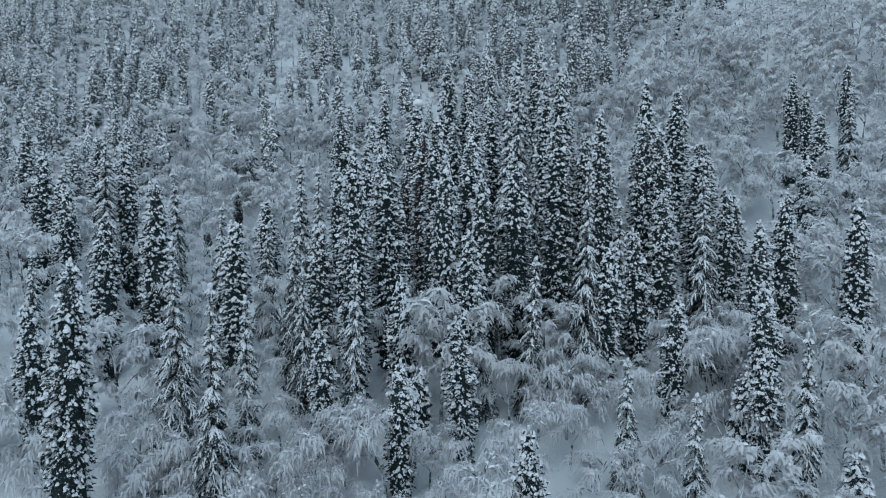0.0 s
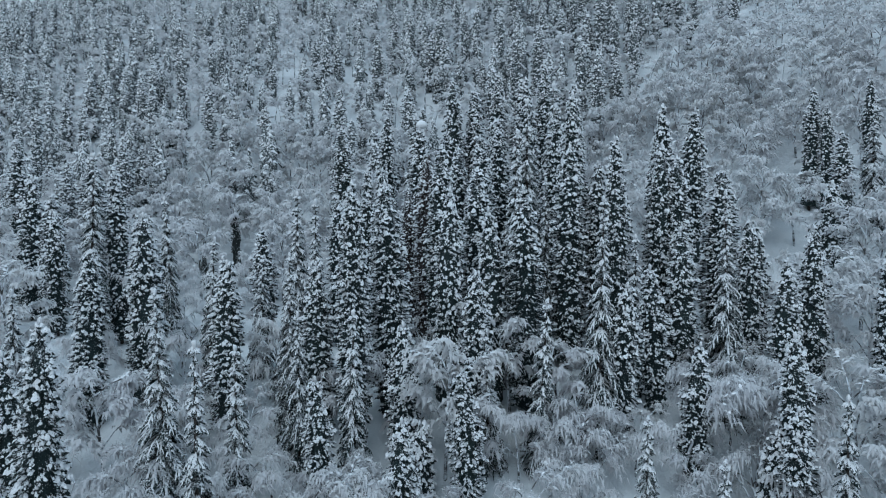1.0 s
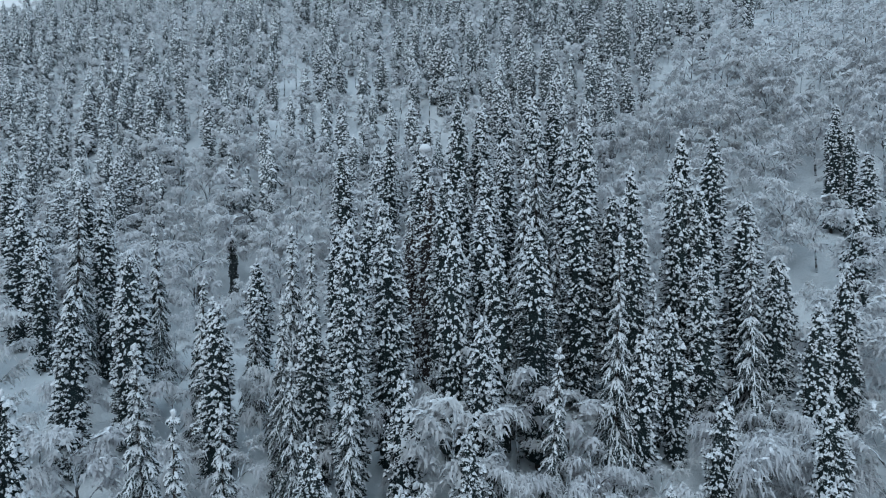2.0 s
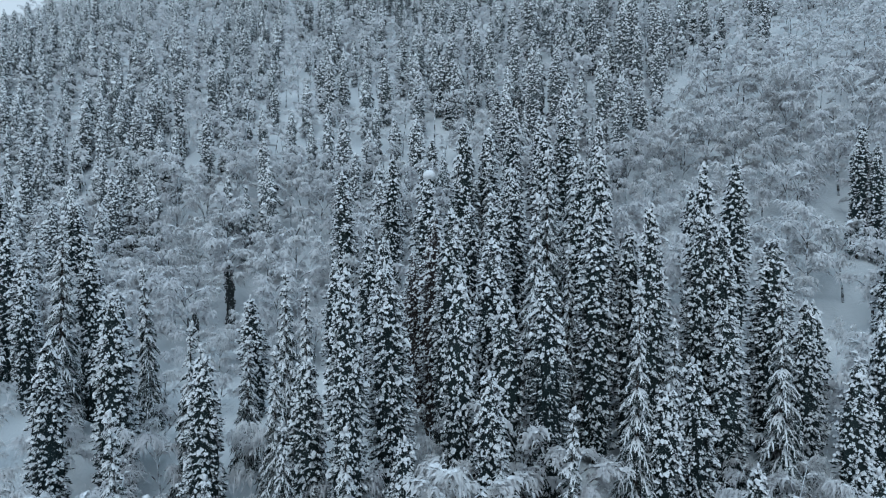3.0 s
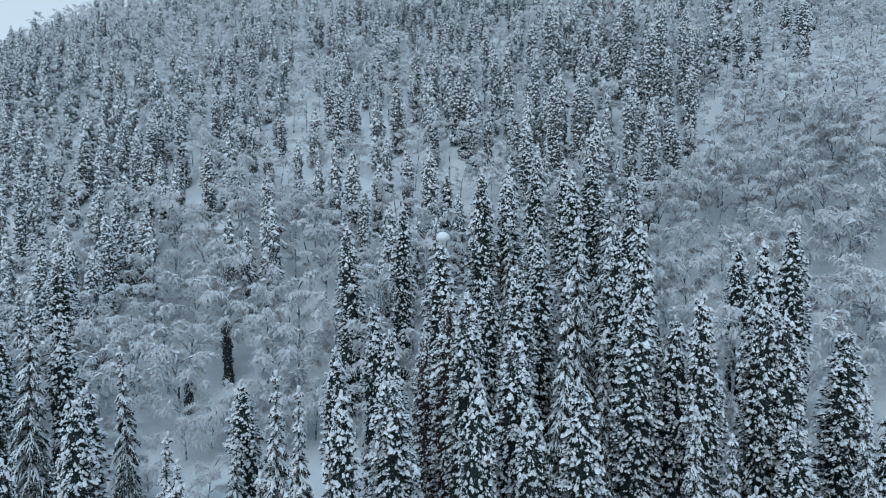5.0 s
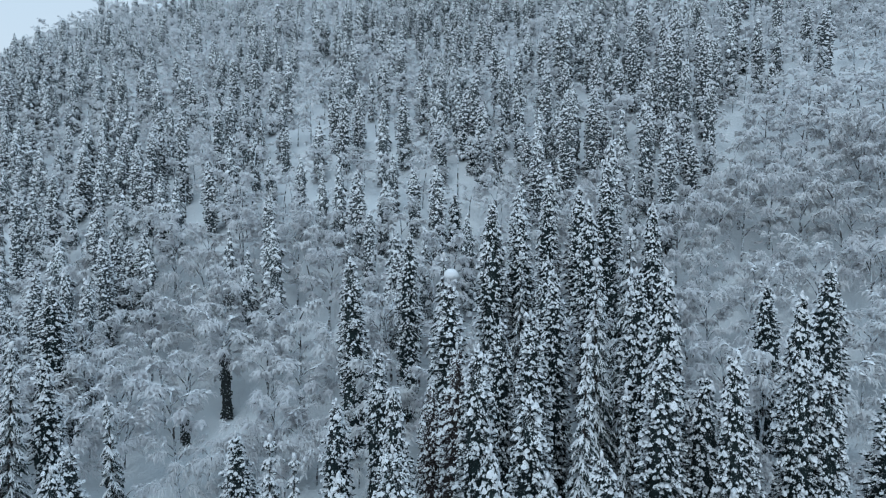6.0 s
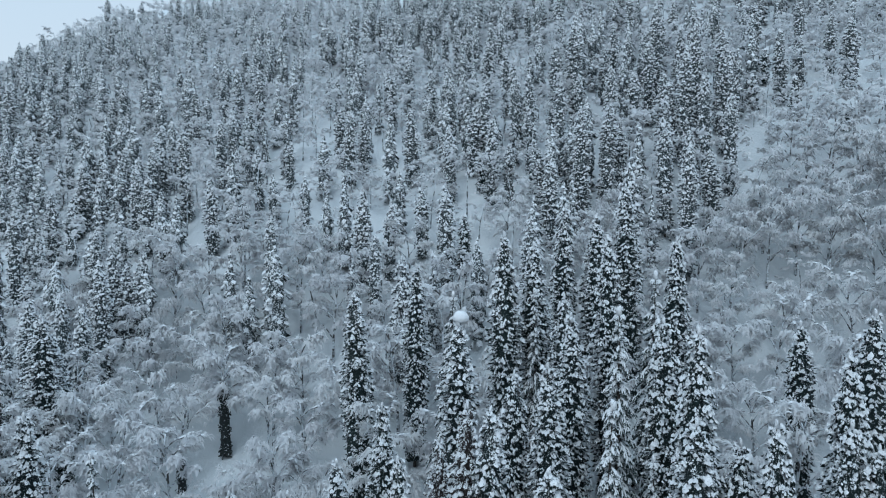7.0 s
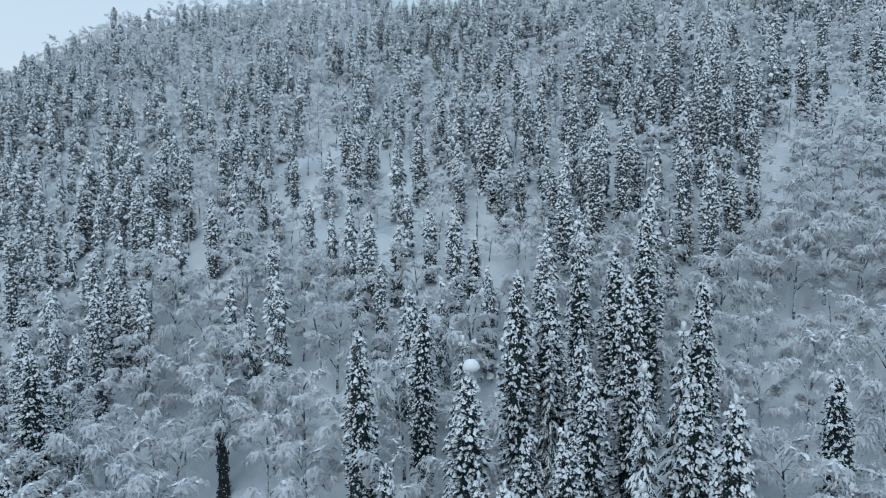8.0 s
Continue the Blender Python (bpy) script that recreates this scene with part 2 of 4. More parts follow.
def clump(rnd, green, snow, root, out, length, drop, size, laden, pads):
    """A tuft of needles at the end of a short bough, with a cushion of snow on its back."""
    side = Vector((-out.y, out.x, 0))
    side = (side + Vector((0, 0, rnd.uniform(-0.35, 0.35)))).normalized()
    tip = root + out * length - Vector((0, 0, drop))
    mid = root + (tip - root) * rnd.uniform(0.5, 0.68)
    w = size * rnd.uniform(0.55, 0.85)
    low = Vector((0, 0, size * rnd.uniform(0.5, 0.95)))
    a, b = mid - side * w - low * rnd.uniform(0.2, 0.7), mid + side * w - low * rnd.uniform(0.2, 0.7)
    green.add([root, a, b, mid - low - out * 0.1, root + (tip - root) * 0.95 - low * rnd.uniform(0.2, 0.7), mid + Vector((0, 0, 0.03))],
              [(0, 5, 1), (0, 2, 5), (4, 1, 5), (4, 5, 2), (4, 3, 1), (4, 2, 3)])
    if laden <= 0:
        return
    for n in range(pads):
        k = laden * rnd.uniform(0.6, 1.25) * (0.65 if pads > 2 else 0.76)
        c = root + (tip - root) * rnd.uniform(0.35, 1.0) + side * rnd.uniform(-0.75, 0.75) * size + Vector((0, 0, rnd.uniform(-0.06, 0.1)))
        f = (out + side * rnd.uniform(-0.9, 0.9) - Vector((0, 0, rnd.uniform(0.2, 0.9)))).normalized() * size * k * rnd.uniform(0.55, 0.9)
        g = f.cross(Vector((0, 0, 1))).normalized() * size * k * rnd.uniform(0.42, 0.68)
        pad(snow, rnd, c, f, g, (out * 0.35 + Vector((0, 0, 0.8))) * size * k * rnd.uniform(0.6, 0.95))


def spruce_meshes(seed, height, radius, kind, coarse=1.0):
    """Trunk, needles and snow of one spruce, standing at the origin."""
    rnd = random.Random(seed)
    wood, green, snow = Soup(), Soup(), Soup()
    bend = Vector((rnd.uniform(-0.35, 0.35), rnd.uniform(-0.35, 0.35), 0))

    def axis(z):
        u = z / height
        return bend * (u * u) + Vector((0, 0, z))
    steps = 6
    tube(wood, [axis(height * 0.985 * i / steps) for i in range(steps + 1)], [0.012 * height * (1 - i / steps) ** 0.85 + 0.02 for i in range(steps + 1)], 6)
    z = height * rnd.uniform(0.04, 0.08)
    turn = rnd.uniform(0, 6)
    fat = [rnd.uniform(0.78, 1.18) if kind != "stub" else rnd.uniform(0.45, 1.25) for _ in range(9)]
    drooping = kind == "drooping"
    column = rnd.uniform(2.2, 4.6)
    shed = {"shed": 0.66, "stub": 2.0}.get(kind, 0.0)
    if not drooping:
        core, rings = Soup(), 9
        pts = [axis(height * (0.05 + 0.9 * i / rings)) for i in range(rings + 1)]
        tube(core, pts, [max(0.06, 0.68 * radius * min(1.0, (1 - i / rings) * column + 0.05) ** 0.8 * rnd.uniform(0.85, 1.1)) for i in range(rings + 1)], 7)
        green.add([p + Vector((rnd.uniform(-1, 1), rnd.uniform(-1, 1), rnd.uniform(-1.5, 1.5))) * 0.13 for p in core.v], core.f)
    while z < height * 0.975:
        u = z / height
        lobe = fat[int(u * 8)] * (1 - (u * 8) % 1) + fat[min(int(u * 8) + 1, 8)] * ((u * 8) % 1)
        if drooping:
            r = radius * (1 - u) ** 0.75 * lobe
            count = max(5, int(9.5 - 4 * u))
        else:
            r = radius * min(1.0, (1 - u) * column + 0.1) ** 0.8 * (0.8 + 0.2 * min(1, u * 5)) * lobe
            count = max(5, int((5.0 + 9.5 * r) / coarse))
        r = max(r, 0.24)
        bare = 0.06 + 0.7 * (1 - u) ** 4
        for i in range(count):
            az = turn + i * math.tau / count + rnd.uniform(-0.5, 0.5)
            ln = r * rnd.uniform(0.66, 1.16)
            zz = min(z + rnd.uniform(-0.45, 0.45) * coarse, height - 0.3)
            kept = rnd.random() > bare + (0.3 if kind == "brown" else 0.0)
            if drooping:
                bough(rnd, green, snow, axis(zz), az, ln, 0.10 + 0.5 * u * u, 1.30 - 0.55 * u, 0.12 + 0.055 * ln, kept)
            else:
                out = Vector((math.cos(az), math.sin(az), 0))
                start = rnd.uniform(0.52, 0.7) * ln
                heavy = (0.0 if u < shed or not kept else 1.0) * rnd.choice((0.8, 1.0, 1.1, 1.3)) * (1.3 if kind == "young" else 1.0)
                clump(rnd, green, snow, axis(zz) + out * start, out, ln - start + 0.12, rnd.uniform(-0.05, 0.5), rnd.choice((0.17, 0.21, 0.25, 0.29, 0.36)) * coarse, heavy, 3 if coarse == 1.0 else 2)
        turn += 1.1 + rnd.uniform(-0.4, 0.4)
        z += (0.55 * (0.75 + 0.45 * (1 - u)) if drooping else 0.36 * coarse) * rnd.uniform(0.8, 1.2)
    # the leader with its own cap
    tip = axis(height)
    lump(snow, rnd, tip - Vector((0, 0, 0.25)), Vector((0.05, 0, 1)).normalized(), 0.7, 0.3, 0.3)
    for i in range(5):
        az = i * math.tau / 5 + rnd.uniform(-0.3, 0.3)
        bough(rnd, green, snow, axis(height - 0.7), az, 0.45, 0.5, 0.5, 0.12, True)
    return (("trunk", wood, BARK), ("foliage", green, BROWN if kind == "brown" else STREAKED if drooping else BARE if kind == "stub" else HAZE_NEEDLES if kind == "upper" else NEEDLES), ("snow", snow, SNOW))


LABELS = {
    "laden": "tall narrow spruce thickly clumped with fresh snow",
    "drooping": "spruce with long drooping boughs striped with snow",
    "brown": "half-dead reddish brown spruce with thin snow",
    "young": "short young spruce heaped with snow",
    "shed": "spruce bare and dark below, snow only on its upper third",
    "stub": "broken dark spruce stub with hanging snowless twigs, also used for birch trunks",
    "upper": "snowy spruce among birches on the upper slope, paled for haze",
}
# each kind comes in a few shapes: height, crown radius, seed
SHAPES = {
    "laden": [(21, 1.85, 11), (21, 2.05, 12), (17, 1.7, 13), (24, 2.0, 14), (13, 1.5, 15), (17, 2.0, 16), (19, 1.75, 17)],
    "upper": [(16, 1.6, 71), (13, 1.5, 72), (11, 1.4, 73), (19, 1.75, 74), (14, 1.7, 75)],
    "drooping": [(20, 2.7, 21), (17, 2.5, 22), (13, 2.1, 23), (21, 2.6, 24), (18, 2.0, 25), (15, 1.9, 26)],
    "brown": [(20, 1.7, 31)],
    "shed": [(20, 1.7, 35)],
    "stub": [(9.5, 1.0, 36)],
    "young": [(7, 1.35, 41), (9, 1.45, 42)],
}
stock = {}
pick = random.Random(5)
taken = []


def thing_of(key, name, build, label, category, group):
    """A new thing in stock, not placed yet: an Empty at its foot that holds its parts."""
    foot = new(name)
    foot.empty_display_size = 0.3
    tagged(foot, label, category, group)
    made = [part(n, soup.mesh(n, mat), foot) for n, soup, mat in build]
    for ob in made:
        if ob.name.split(".")[0] in ("foliage", "snow", "frost", "twig_mass"):
            tagged(ob, kind="stuff")
    stock[key] = [foot, None]
    return made


def stand(key, m, size):
    """Place the thing in stock, or a copy of it, at m, scaled by size (width, height)."""
    foot, first = stock[key]
    w, h = size
    if first is None:
        stock[key][1] = (w, h)
        foot.matrix_basis = m @ Matrix.Diagonal((w, w, h, 1))
        return foot
    return copy_thing(foot, m @ Matrix.Diagonal((w / first[0], w / first[0], h / first[1], 1)))


# ---------- the lie of the land ----------
PROFILE_Y = [-400, -100, 0, 40, 50, 56, 70, 86, 96, 111, 125, 140, 146, 161, 177, 200, 250, 300, 380, 480, 900]
PROFILE_Z = [-110, -32, -5.5, 7.3, 11.6, 15.8, 21.5, 26.5, 30, 40.5, 54, 65, 69.5, 79, 87.5, 105, 137, 166, 200, 212, 215]


def smooth(a, b, v):
    t = min(max((v - a) / (b - a), 0), 1)
    return t * t * (3 - 2 * t)


def height_at(x, y):
    p = sum(float(np.interp(y + d, PROFILE_Y, PROFILE_Z)) for d in (-5, -2.5, 0, 2.5, 5)) / 5
    k = 0.14 * smooth(55, 110, y) - 0.05 * smooth(150, 180, y)
    z = p + k * max(min(x, 160), -170)
    past = max(0.0, -143 - x)
    z -= 0.7 * past * past / (past + 14)
    z += 0.9 * noise.noise(Vector((x * 0.045, y * 0.045, 3.1))) + 0.25 * noise.noise(Vector((x * 0.21, y * 0.21, 7.7)))
    return z


def ground_sheet():
    xs = np.concatenate([np.linspace(-900, -190, 24), np.arange(-180, 181, 3.0), np.linspace(190, 900, 24)])
    ys = np.concatenate([np.linspace(-380, -20, 24), np.arange(-12, 300, 3.0), np.linspace(306, 900, 40)])
    verts = [(float(x), float(y), height_at(float(x), float(y))) for y in ys for x in xs]
    n = len(xs)
    faces = [(j * n + i, j * n + i + 1, (j + 1) * n + i + 1, (j + 1) * n + i) for j in range(len(ys) - 1) for i in range(n - 1)]
    me = bpy.data.meshes.new("ground")
    me.from_pydata(verts, [], faces)
    me.materials.append(GROUND)
    me.polygons.foreach_set("use_smooth", [True] * len(faces))
    tagged(new("ground", me), "steep hillside under deep undisturbed snow", "ground", kind="structure")


ground_sheet()


def spruce(x, y, tip, kind, lean=0.0):
    """A spruce at x, y whose leader ends at the height tip."""
    z = height_at(x, y) - 0.3
    tall = min(max(tip - z, 3.0), 27)
    if tall < 9 and kind == "laden":
        kind = "young"
    # beyond 98 m up the slope the haze-paled needles take over
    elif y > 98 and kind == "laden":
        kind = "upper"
    shapes = SHAPES[kind]
    near = sorted(range(len(shapes)), key=lambda i: abs(shapes[i][0] - tall) + pick.uniform(0, 4.5))[0]
    h, r, seed = shapes[near]
    key = (kind, near)
    if key not in stock:
        thing_of(key, "spruce", spruce_meshes(seed, h, r, kind, 1.2 if kind == "upper" else 1.0), LABELS[kind], "tree", "spruces on the slope")
    s = tall / h
    w = s ** 0.3 * pick.uniform(0.95, 1.15) if kind == "drooping" else s ** 0.5 * pick.uniform(0.68, 0.88)
    taken.append((x, y))
    return stand(key, pose(x, y, z, pick.uniform(-1.6, 1.6), lean + pick.uniform(-1.6, 1.6), pick.uniform(0, 360)), (w, s))


# ---------- birches ----------
def splinter(soup, a, b, c, width, rnd):
    """A hair-thin twig furred with frost, bent at b and pointed at both ends."""
    u = (c - a).cross(Vector((rnd.uniform(-1, 1), rnd.uniform(-1, 1), rnd.uniform(-1, 1)))).normalized() * width * 0.5
    soup.add([a, b + u, b - u, c], [(0, 1, 2), (3, 2, 1)])


def frond(soup, rnd, a, d, length, width, hang):
    """A spray of twigs furred together by frost: a roof-shaped feather that arches out along d and hangs."""
    up = Vector((0, 0, 1))
    side = (d.cross(up).normalized() + up * rnd.uniform(-0.4, 0.4)) * width * 0.5 * rnd.uniform(0.7, 1.3)
    mid = a + d * length * rnd.uniform(0.4, 0.55) + up * length * rnd.uniform(0.05, 0.25)
    low = up * width * rnd.uniform(0.1, 0.45)
    soup.add([a, mid - side - low, mid, mid + side - low * rnd.uniform(0.5, 1.3), a + d * length * rnd.uniform(0.75, 0.95) - up * length * hang * rnd.uniform(0.2, 0.75)],
             [(0, 2, 1), (0, 3, 2), (1, 2, 4), (2, 3, 4)])


def heap(soup, rnd, c, r):
    """A small eight-sided heap of frosted twigs."""
    e = [c + Vector((math.cos(a), math.sin(a), rnd.uniform(-0.4, 0.3))) * r * rnd.uniform(0.45, 1.4) for a in (0.4, 1.9, 3.5, 5.1)]
    soup.add(e + [c + Vector((rnd.uniform(-0.4, 0.4) * r, rnd.uniform(-0.4, 0.4) * r, r * rnd.uniform(0.6, 1.1))), c - Vector((0, 0, r * rnd.uniform(0.6, 1.2)))],
             [(0, 1, 4), (1, 2, 4), (2, 3, 4), (3, 0, 4), (1, 0, 5), (2, 1, 5), (3, 2, 5), (0, 3, 5)])


def birch_meshes(seed, height, spread, limbs, branches, fronds, twigs, width, puff, arch=0.0, hang=1.0, far=False):
    """Trunk, limbs, frosted twigs and cushions of snow of one birch at the origin. Each limb rises and bows over, and its branches
    droop in sprays of furred twigs."""
    rnd = random.Random(seed)
    wood, twig, snow, mass, boughs = Soup(), Soup(), Soup(), Soup(), []
    lean = Vector((rnd.uniform(-1, 1), rnd.uniform(-1, 1), 0)).normalized() * (0.07 * height + arch * height * 0.3)
    sides = 3 if far else 4
    up = Vector((0, 0, 1))

    def axis(u):
        return lean * (u ** 1.8) + Vector((0, 0, height * (u - 0.25 * arch * u * u * u)))
    n = 2 if far else 6
    tube(wood, [axis(0.9 * i / n) for i in range(n + 1)], [0.012 * height * (1 - i / (n + 1)) + 0.015 for i in range(n + 1)], sides + (not far))
    for i in range(limbs):
        u = 0.24 + 0.66 * (i + rnd.uniform(0.1, 0.8)) / limbs
        az = i * 2.4 + rnd.uniform(-0.5, 0.5)
        out = Vector((math.cos(az), math.sin(az), 0))
        ln = spread * (1.2 - 0.8 * abs(u - 0.5)) * rnd.uniform(0.7, 1.2)
        root, rise, sag = axis(u), rnd.uniform(1.3, 2.4), rnd.uniform(0.6, 1.2) * hang

        def at(s):
            return root + out * (ln * s) + up * (ln * (rise * s - sag * s * s))
        limb = Soup()
        tube(limb, [at(s) for s in ((0, 1.0) if far else (0, 0.33, 0.66, 1.0))], [0.0055 * height * k + 0.012 for k in ((1, 0.3) if far else (1, 0.75, 0.45, 0.1))], sides)
        boughs.append(limb)
        for j in range(branches):
            s = 1.02 - 0.72 * (j + rnd.uniform(0, 0.7)) / branches
            p, a = at(s), az + rnd.uniform(-1.5, 1.5) * (1.2 - 0.5 * s)
            way = Vector((math.cos(a), math.sin(a), 0))
            size = spread * rnd.uniform(0.3, 0.52) * (1.2 - 0.3 * s)
            lift, fall = rnd.uniform(0.3, 1.3), rnd.uniform(0.6, 1.6) * hang

            def along(v):
                return p + way * (size * v) + up * (size * (lift * v - fall * v * v))
            if not far:
                splinter(twig, along(0.0), along(0.4), along(0.75), 0.10, rnd)
            for v in (0.4,):
                heap(mass, rnd, along(v) - up * size * rnd.uniform(0.05, 0.3), size * puff * rnd.uniform(0.7, 1.2))
            for v in () if far else (0.25, 0.6):
                w = size * (rnd.uniform(0.12, 0.22) if height > 9 else rnd.uniform(0.08, 0.16))
                f = (way + Vector((rnd.uniform(-0.5, 0.5), rnd.uniform(-0.5, 0.5), lift - 2 * fall * v))).normalized() * w * 1.3
                g = f.cross(up).normalized() * w * rnd.uniform(0.45, 0.9)
                pad(snow, rnd, along(v) + up * 0.02, f, g, up * w * 0.6)
            for _ in range(fronds):
                d = a + rnd.uniform(-1.1, 1.1)
                e = along(rnd.uniform(0.0, 1.0)) + Vector((rnd.uniform(-1, 1), rnd.uniform(-1, 1), rnd.uniform(-1.6, 1.0))) * size * 0.22
                frond(twig, rnd, e, Vector((math.cos(d), math.sin(d), 0)), rnd.uniform(0.6, 1.25) * (0.36 + 0.15 * spread), width * rnd.uniform(1.4, 2.8), hang * 0.95)
            for _ in range(twigs):
                v = rnd.uniform(0.05, 1.0)
                d = a + rnd.uniform(-1.3, 1.3)
                d = Vector((math.cos(d), math.sin(d), 0))
                size2 = rnd.uniform(0.45, 1.1) * (0.36 + 0.13 * spread)
                e = along(v) + Vector((rnd.uniform(-1, 1), rnd.uniform(-1, 1), rnd.uniform(-1.2, 1))) * size * 0.30
                b = e + (d * 0.6 + up * rnd.uniform(-0.1, 0.7)) * size2 * 0.55
                splinter(twig, e, b, b + d * size2 * 0.25 - up * size2 * rnd.uniform(0.25, 0.9) * hang, width * rnd.uniform(0.6, 1.4), rnd)
    return wood, boughs, twig, snow, mass


def birch_parts(*shape):
    wood, boughs, twig, snow, mass = birch_meshes(*shape)
    return [("trunk", wood, BIRCH_BARK)] + [("limb", b, BIRCH_BARK) for b in boughs] + [("twig_mass", mass, FROST_MASS), ("frost", twig, TWIGS), ("snow", snow, PADS)]


BIRCHES = {
    "birch": [(13, 2.5, 51, 0.0), (12, 2.3, 52, 0.15), (14, 2.7, 53, 0.1), (11, 2.3, 54, 0.0), (12.5, 2.1, 55, 0.3), (10, 2.4, 56, 0.2), (6.5, 2.0, 57, 0.1)],
    "bent": [(7, 2.2, 61, 0.9), (8, 2.4, 62, 1.1)],
}
BIRCH_LABELS = {"birch": "bare birch furred white with hoarfrost", "bent": "young birch bowed under hoarfrost and snow"}


def birch(x, y, tall, kind="birch"):
    """A birch of that height at x, y."""
    shapes = BIRCHES[kind]
    near = sorted(range(len(shapes)), key=lambda i: abs(shapes[i][0] - tall) + pick.uniform(0, 3.0))[0]
    h, r, seed, arch = shapes[near]
    key = (kind, near)
    if key not in stock:
        thing_of(key, "birch", birch_parts(seed, h, r, *((8, 6, 16, 16, 0.055, 0.14, arch, 1.3) if h < 9 else (9, 7, 15, 7, 0.10, 0.16, arch, 1.0))), BIRCH_LABELS[kind], "tree", "birches on the slope")
    s = tall / h
    taken.append((x, y))
    return stand(key, pose(x, y, height_at(x, y) - 0.2, pick.uniform(-3, 3), pick.uniform(-3, 3), pick.uniform(0, 360)), (s ** 0.7 * 1.15, s))


# ---------- spruces that stand out, from the foot of the slope upwards ----------
spruce(5.3, 38.2, 17.9, "laden")
spruce(-24.1, 39.1, 28.1, "laden")
spruce(27.7, 40.7, 15.0, "laden")
spruce(-15.5, 41.7, 26.2, "drooping")
spruce(24.7, 41.9, 22.9, "drooping")
spruce(17.4, 42.3, 18.5, "drooping")
spruce(-3.1, 45.5, 20.3, "laden")
spruce(13.7, 45.8, 20.2, "drooping")
spruce(24.2, 46.4, 21.0, "laden")
spruce(-7.3, 51.4, 27.0, "drooping")
spruce(24.6, 47.2, 25.8, "laden")
spruce(-20.3, 47.5, 28.9, "drooping")
spruce(23.2, 47.8, 18.9, "laden")
spruce(-31.7, 48.3, 24.3, "laden")
spruce(1.6, 49.0, 23.0, "laden")
spruce(-9.4, 49.1, 22.2, "laden")
spruce(-1.9, 49.9, 18.7, "laden")
spruce(14.7, 55.9, 28.7, "laden")
spruce(19.3, 51.9, 24.3, "laden")
spruce(-3.5, 52.6, 25.8, "laden")
spruce(3.4, 53.3, 24.9, "drooping")
spruce(7.5, 53.3, 27.5, "drooping")
spruce(-12.2, 53.6, 26.5, "drooping")
spruce(-15.5, 48.2, 24.7, "drooping")
spruce(-7.7, 53.8, 37.1, "laden")
spruce(2.7, 54.4, 29.8, "laden")
spruce(36.7, 55.1, 32.6, "laden")
spruce(12.7, 55.6, 35.9, "drooping")
spruce(-11.0, 56.0, 30.4, "laden")
spruce(28.4, 56.0, 30.7, "laden")
spruce(-13.6, 56.7, 31.1, "drooping")
spruce(-19.1, 56.7, 30.5, "laden")
spruce(-31.4, 57.1, 31.4, "laden")
spruce(-4.8, 57.8, 37.3, "laden")
spruce(24.5, 57.9, 36.5, "drooping")
spruce(-38.5, 58.0, 27.9, "drooping")
spruce(7.1, 58.2, 37.0, "shed")
spruce(18.5, 58.4, 30.0, "laden")
spruce(32.6, 58.9, 33.5, "laden")
spruce(-0.1, 58.9, 36.9, "laden")
spruce(-20.3, 59.4, 30.7, "drooping")
spruce(4.0, 59.4, 35.1, "laden")
spruce(-27.6, 59.9, 34.6, "laden")
spruce(-11.9, 59.9, 35.8, "drooping")
spruce(-21.8, 60.1, 32.4, "drooping")
spruce(-14.0, 61.0, 36.6, "drooping")
spruce(21.9, 61.0, 33.3, "laden")
spruce(17.4, 61.2, 32.6, "drooping")
spruce(28.4, 61.9, 34.0, "laden")
spruce(2.4, 62.3, 39.0, "laden")
spruce(16.3, 62.3, 42.0, "laden")
spruce(-29.2, 62.9, 34.6, "laden")
spruce(6.1, 63.6, 42.7, "drooping")
spruce(29.7, 63.6, 33.8, "laden")
spruce(22.5, 64.0, 40.3, "laden")
spruce(-18.3, 64.1, 30.6, "drooping")
spruce(-5.7, 64.1, 39.0, "laden")
spruce(20.4, 64.4, 41.6, "laden")
spruce(26.5, 64.6, 39.3, "laden")
spruce(11.9, 65.0, 41.4, "laden")
spruce(-1.0, 65.2, 41.6, "laden")
spruce(15.2, 65.5, 39.9, "laden")
spruce(21.4, 66.0, 45.5, "laden")
spruce(10.1, 67.1, 38.3, "drooping")
spruce(12.7, 67.3, 48.9, "laden")
spruce(-11.4, 69.1, 36.6, "laden")
spruce(-29.6, 69.5, 36.5, "drooping")
spruce(-19.9, 71.3, 33.4, "laden")
spruce(8.7, 71.7, 47.3, "drooping")
spruce(-8.8, 72.7, 39.7, "laden")
spruce(1.0, 72.7, 42.3, "laden")
spruce(27.7, 75.2, 46.9, "laden")
spruce(11.4, 75.4, 49.9, "drooping")
spruce(6.1, 77.5, 46.1, "laden")
spruce(10.3, 82.7, 54.5, "laden")
spruce(26.9, 83.7, 44.8, "laden")
spruce(3.5, 84.3, 47.4, "drooping")
spruce(16.2, 84.4, 52.2, "laden")
spruce(0.9, 84.5, 55.5, "laden")
spruce(-13.6, 86.4, 46.7, "laden")
spruce(4.2, 86.5, 51.7, "laden")
spruce(52.4, 86.6, 46.0, "laden")
spruce(-54.5, 89.3, 40.6, "drooping")
spruce(-49.5, 90.4, 43.6, "laden")
spruce(-8.7, 91.2, 49.2, "laden")
spruce(-49.4, 92.1, 40.9, "laden")
spruce(60.2, 92.6, 54.7, "laden")
spruce(54.2, 93.1, 50.8, "laden")
spruce(52.4, 94.2, 53.4, "laden")
spruce(6.8, 94.3, 55.6, "laden")
spruce(-64.3, 96.0, 46.4, "laden")
spruce(14.7, 96.4, 57.9, "laden")
spruce(-60.2, 101.4, 43.9, "laden")
spruce(-12.7, 103.0, 43.6, "laden")
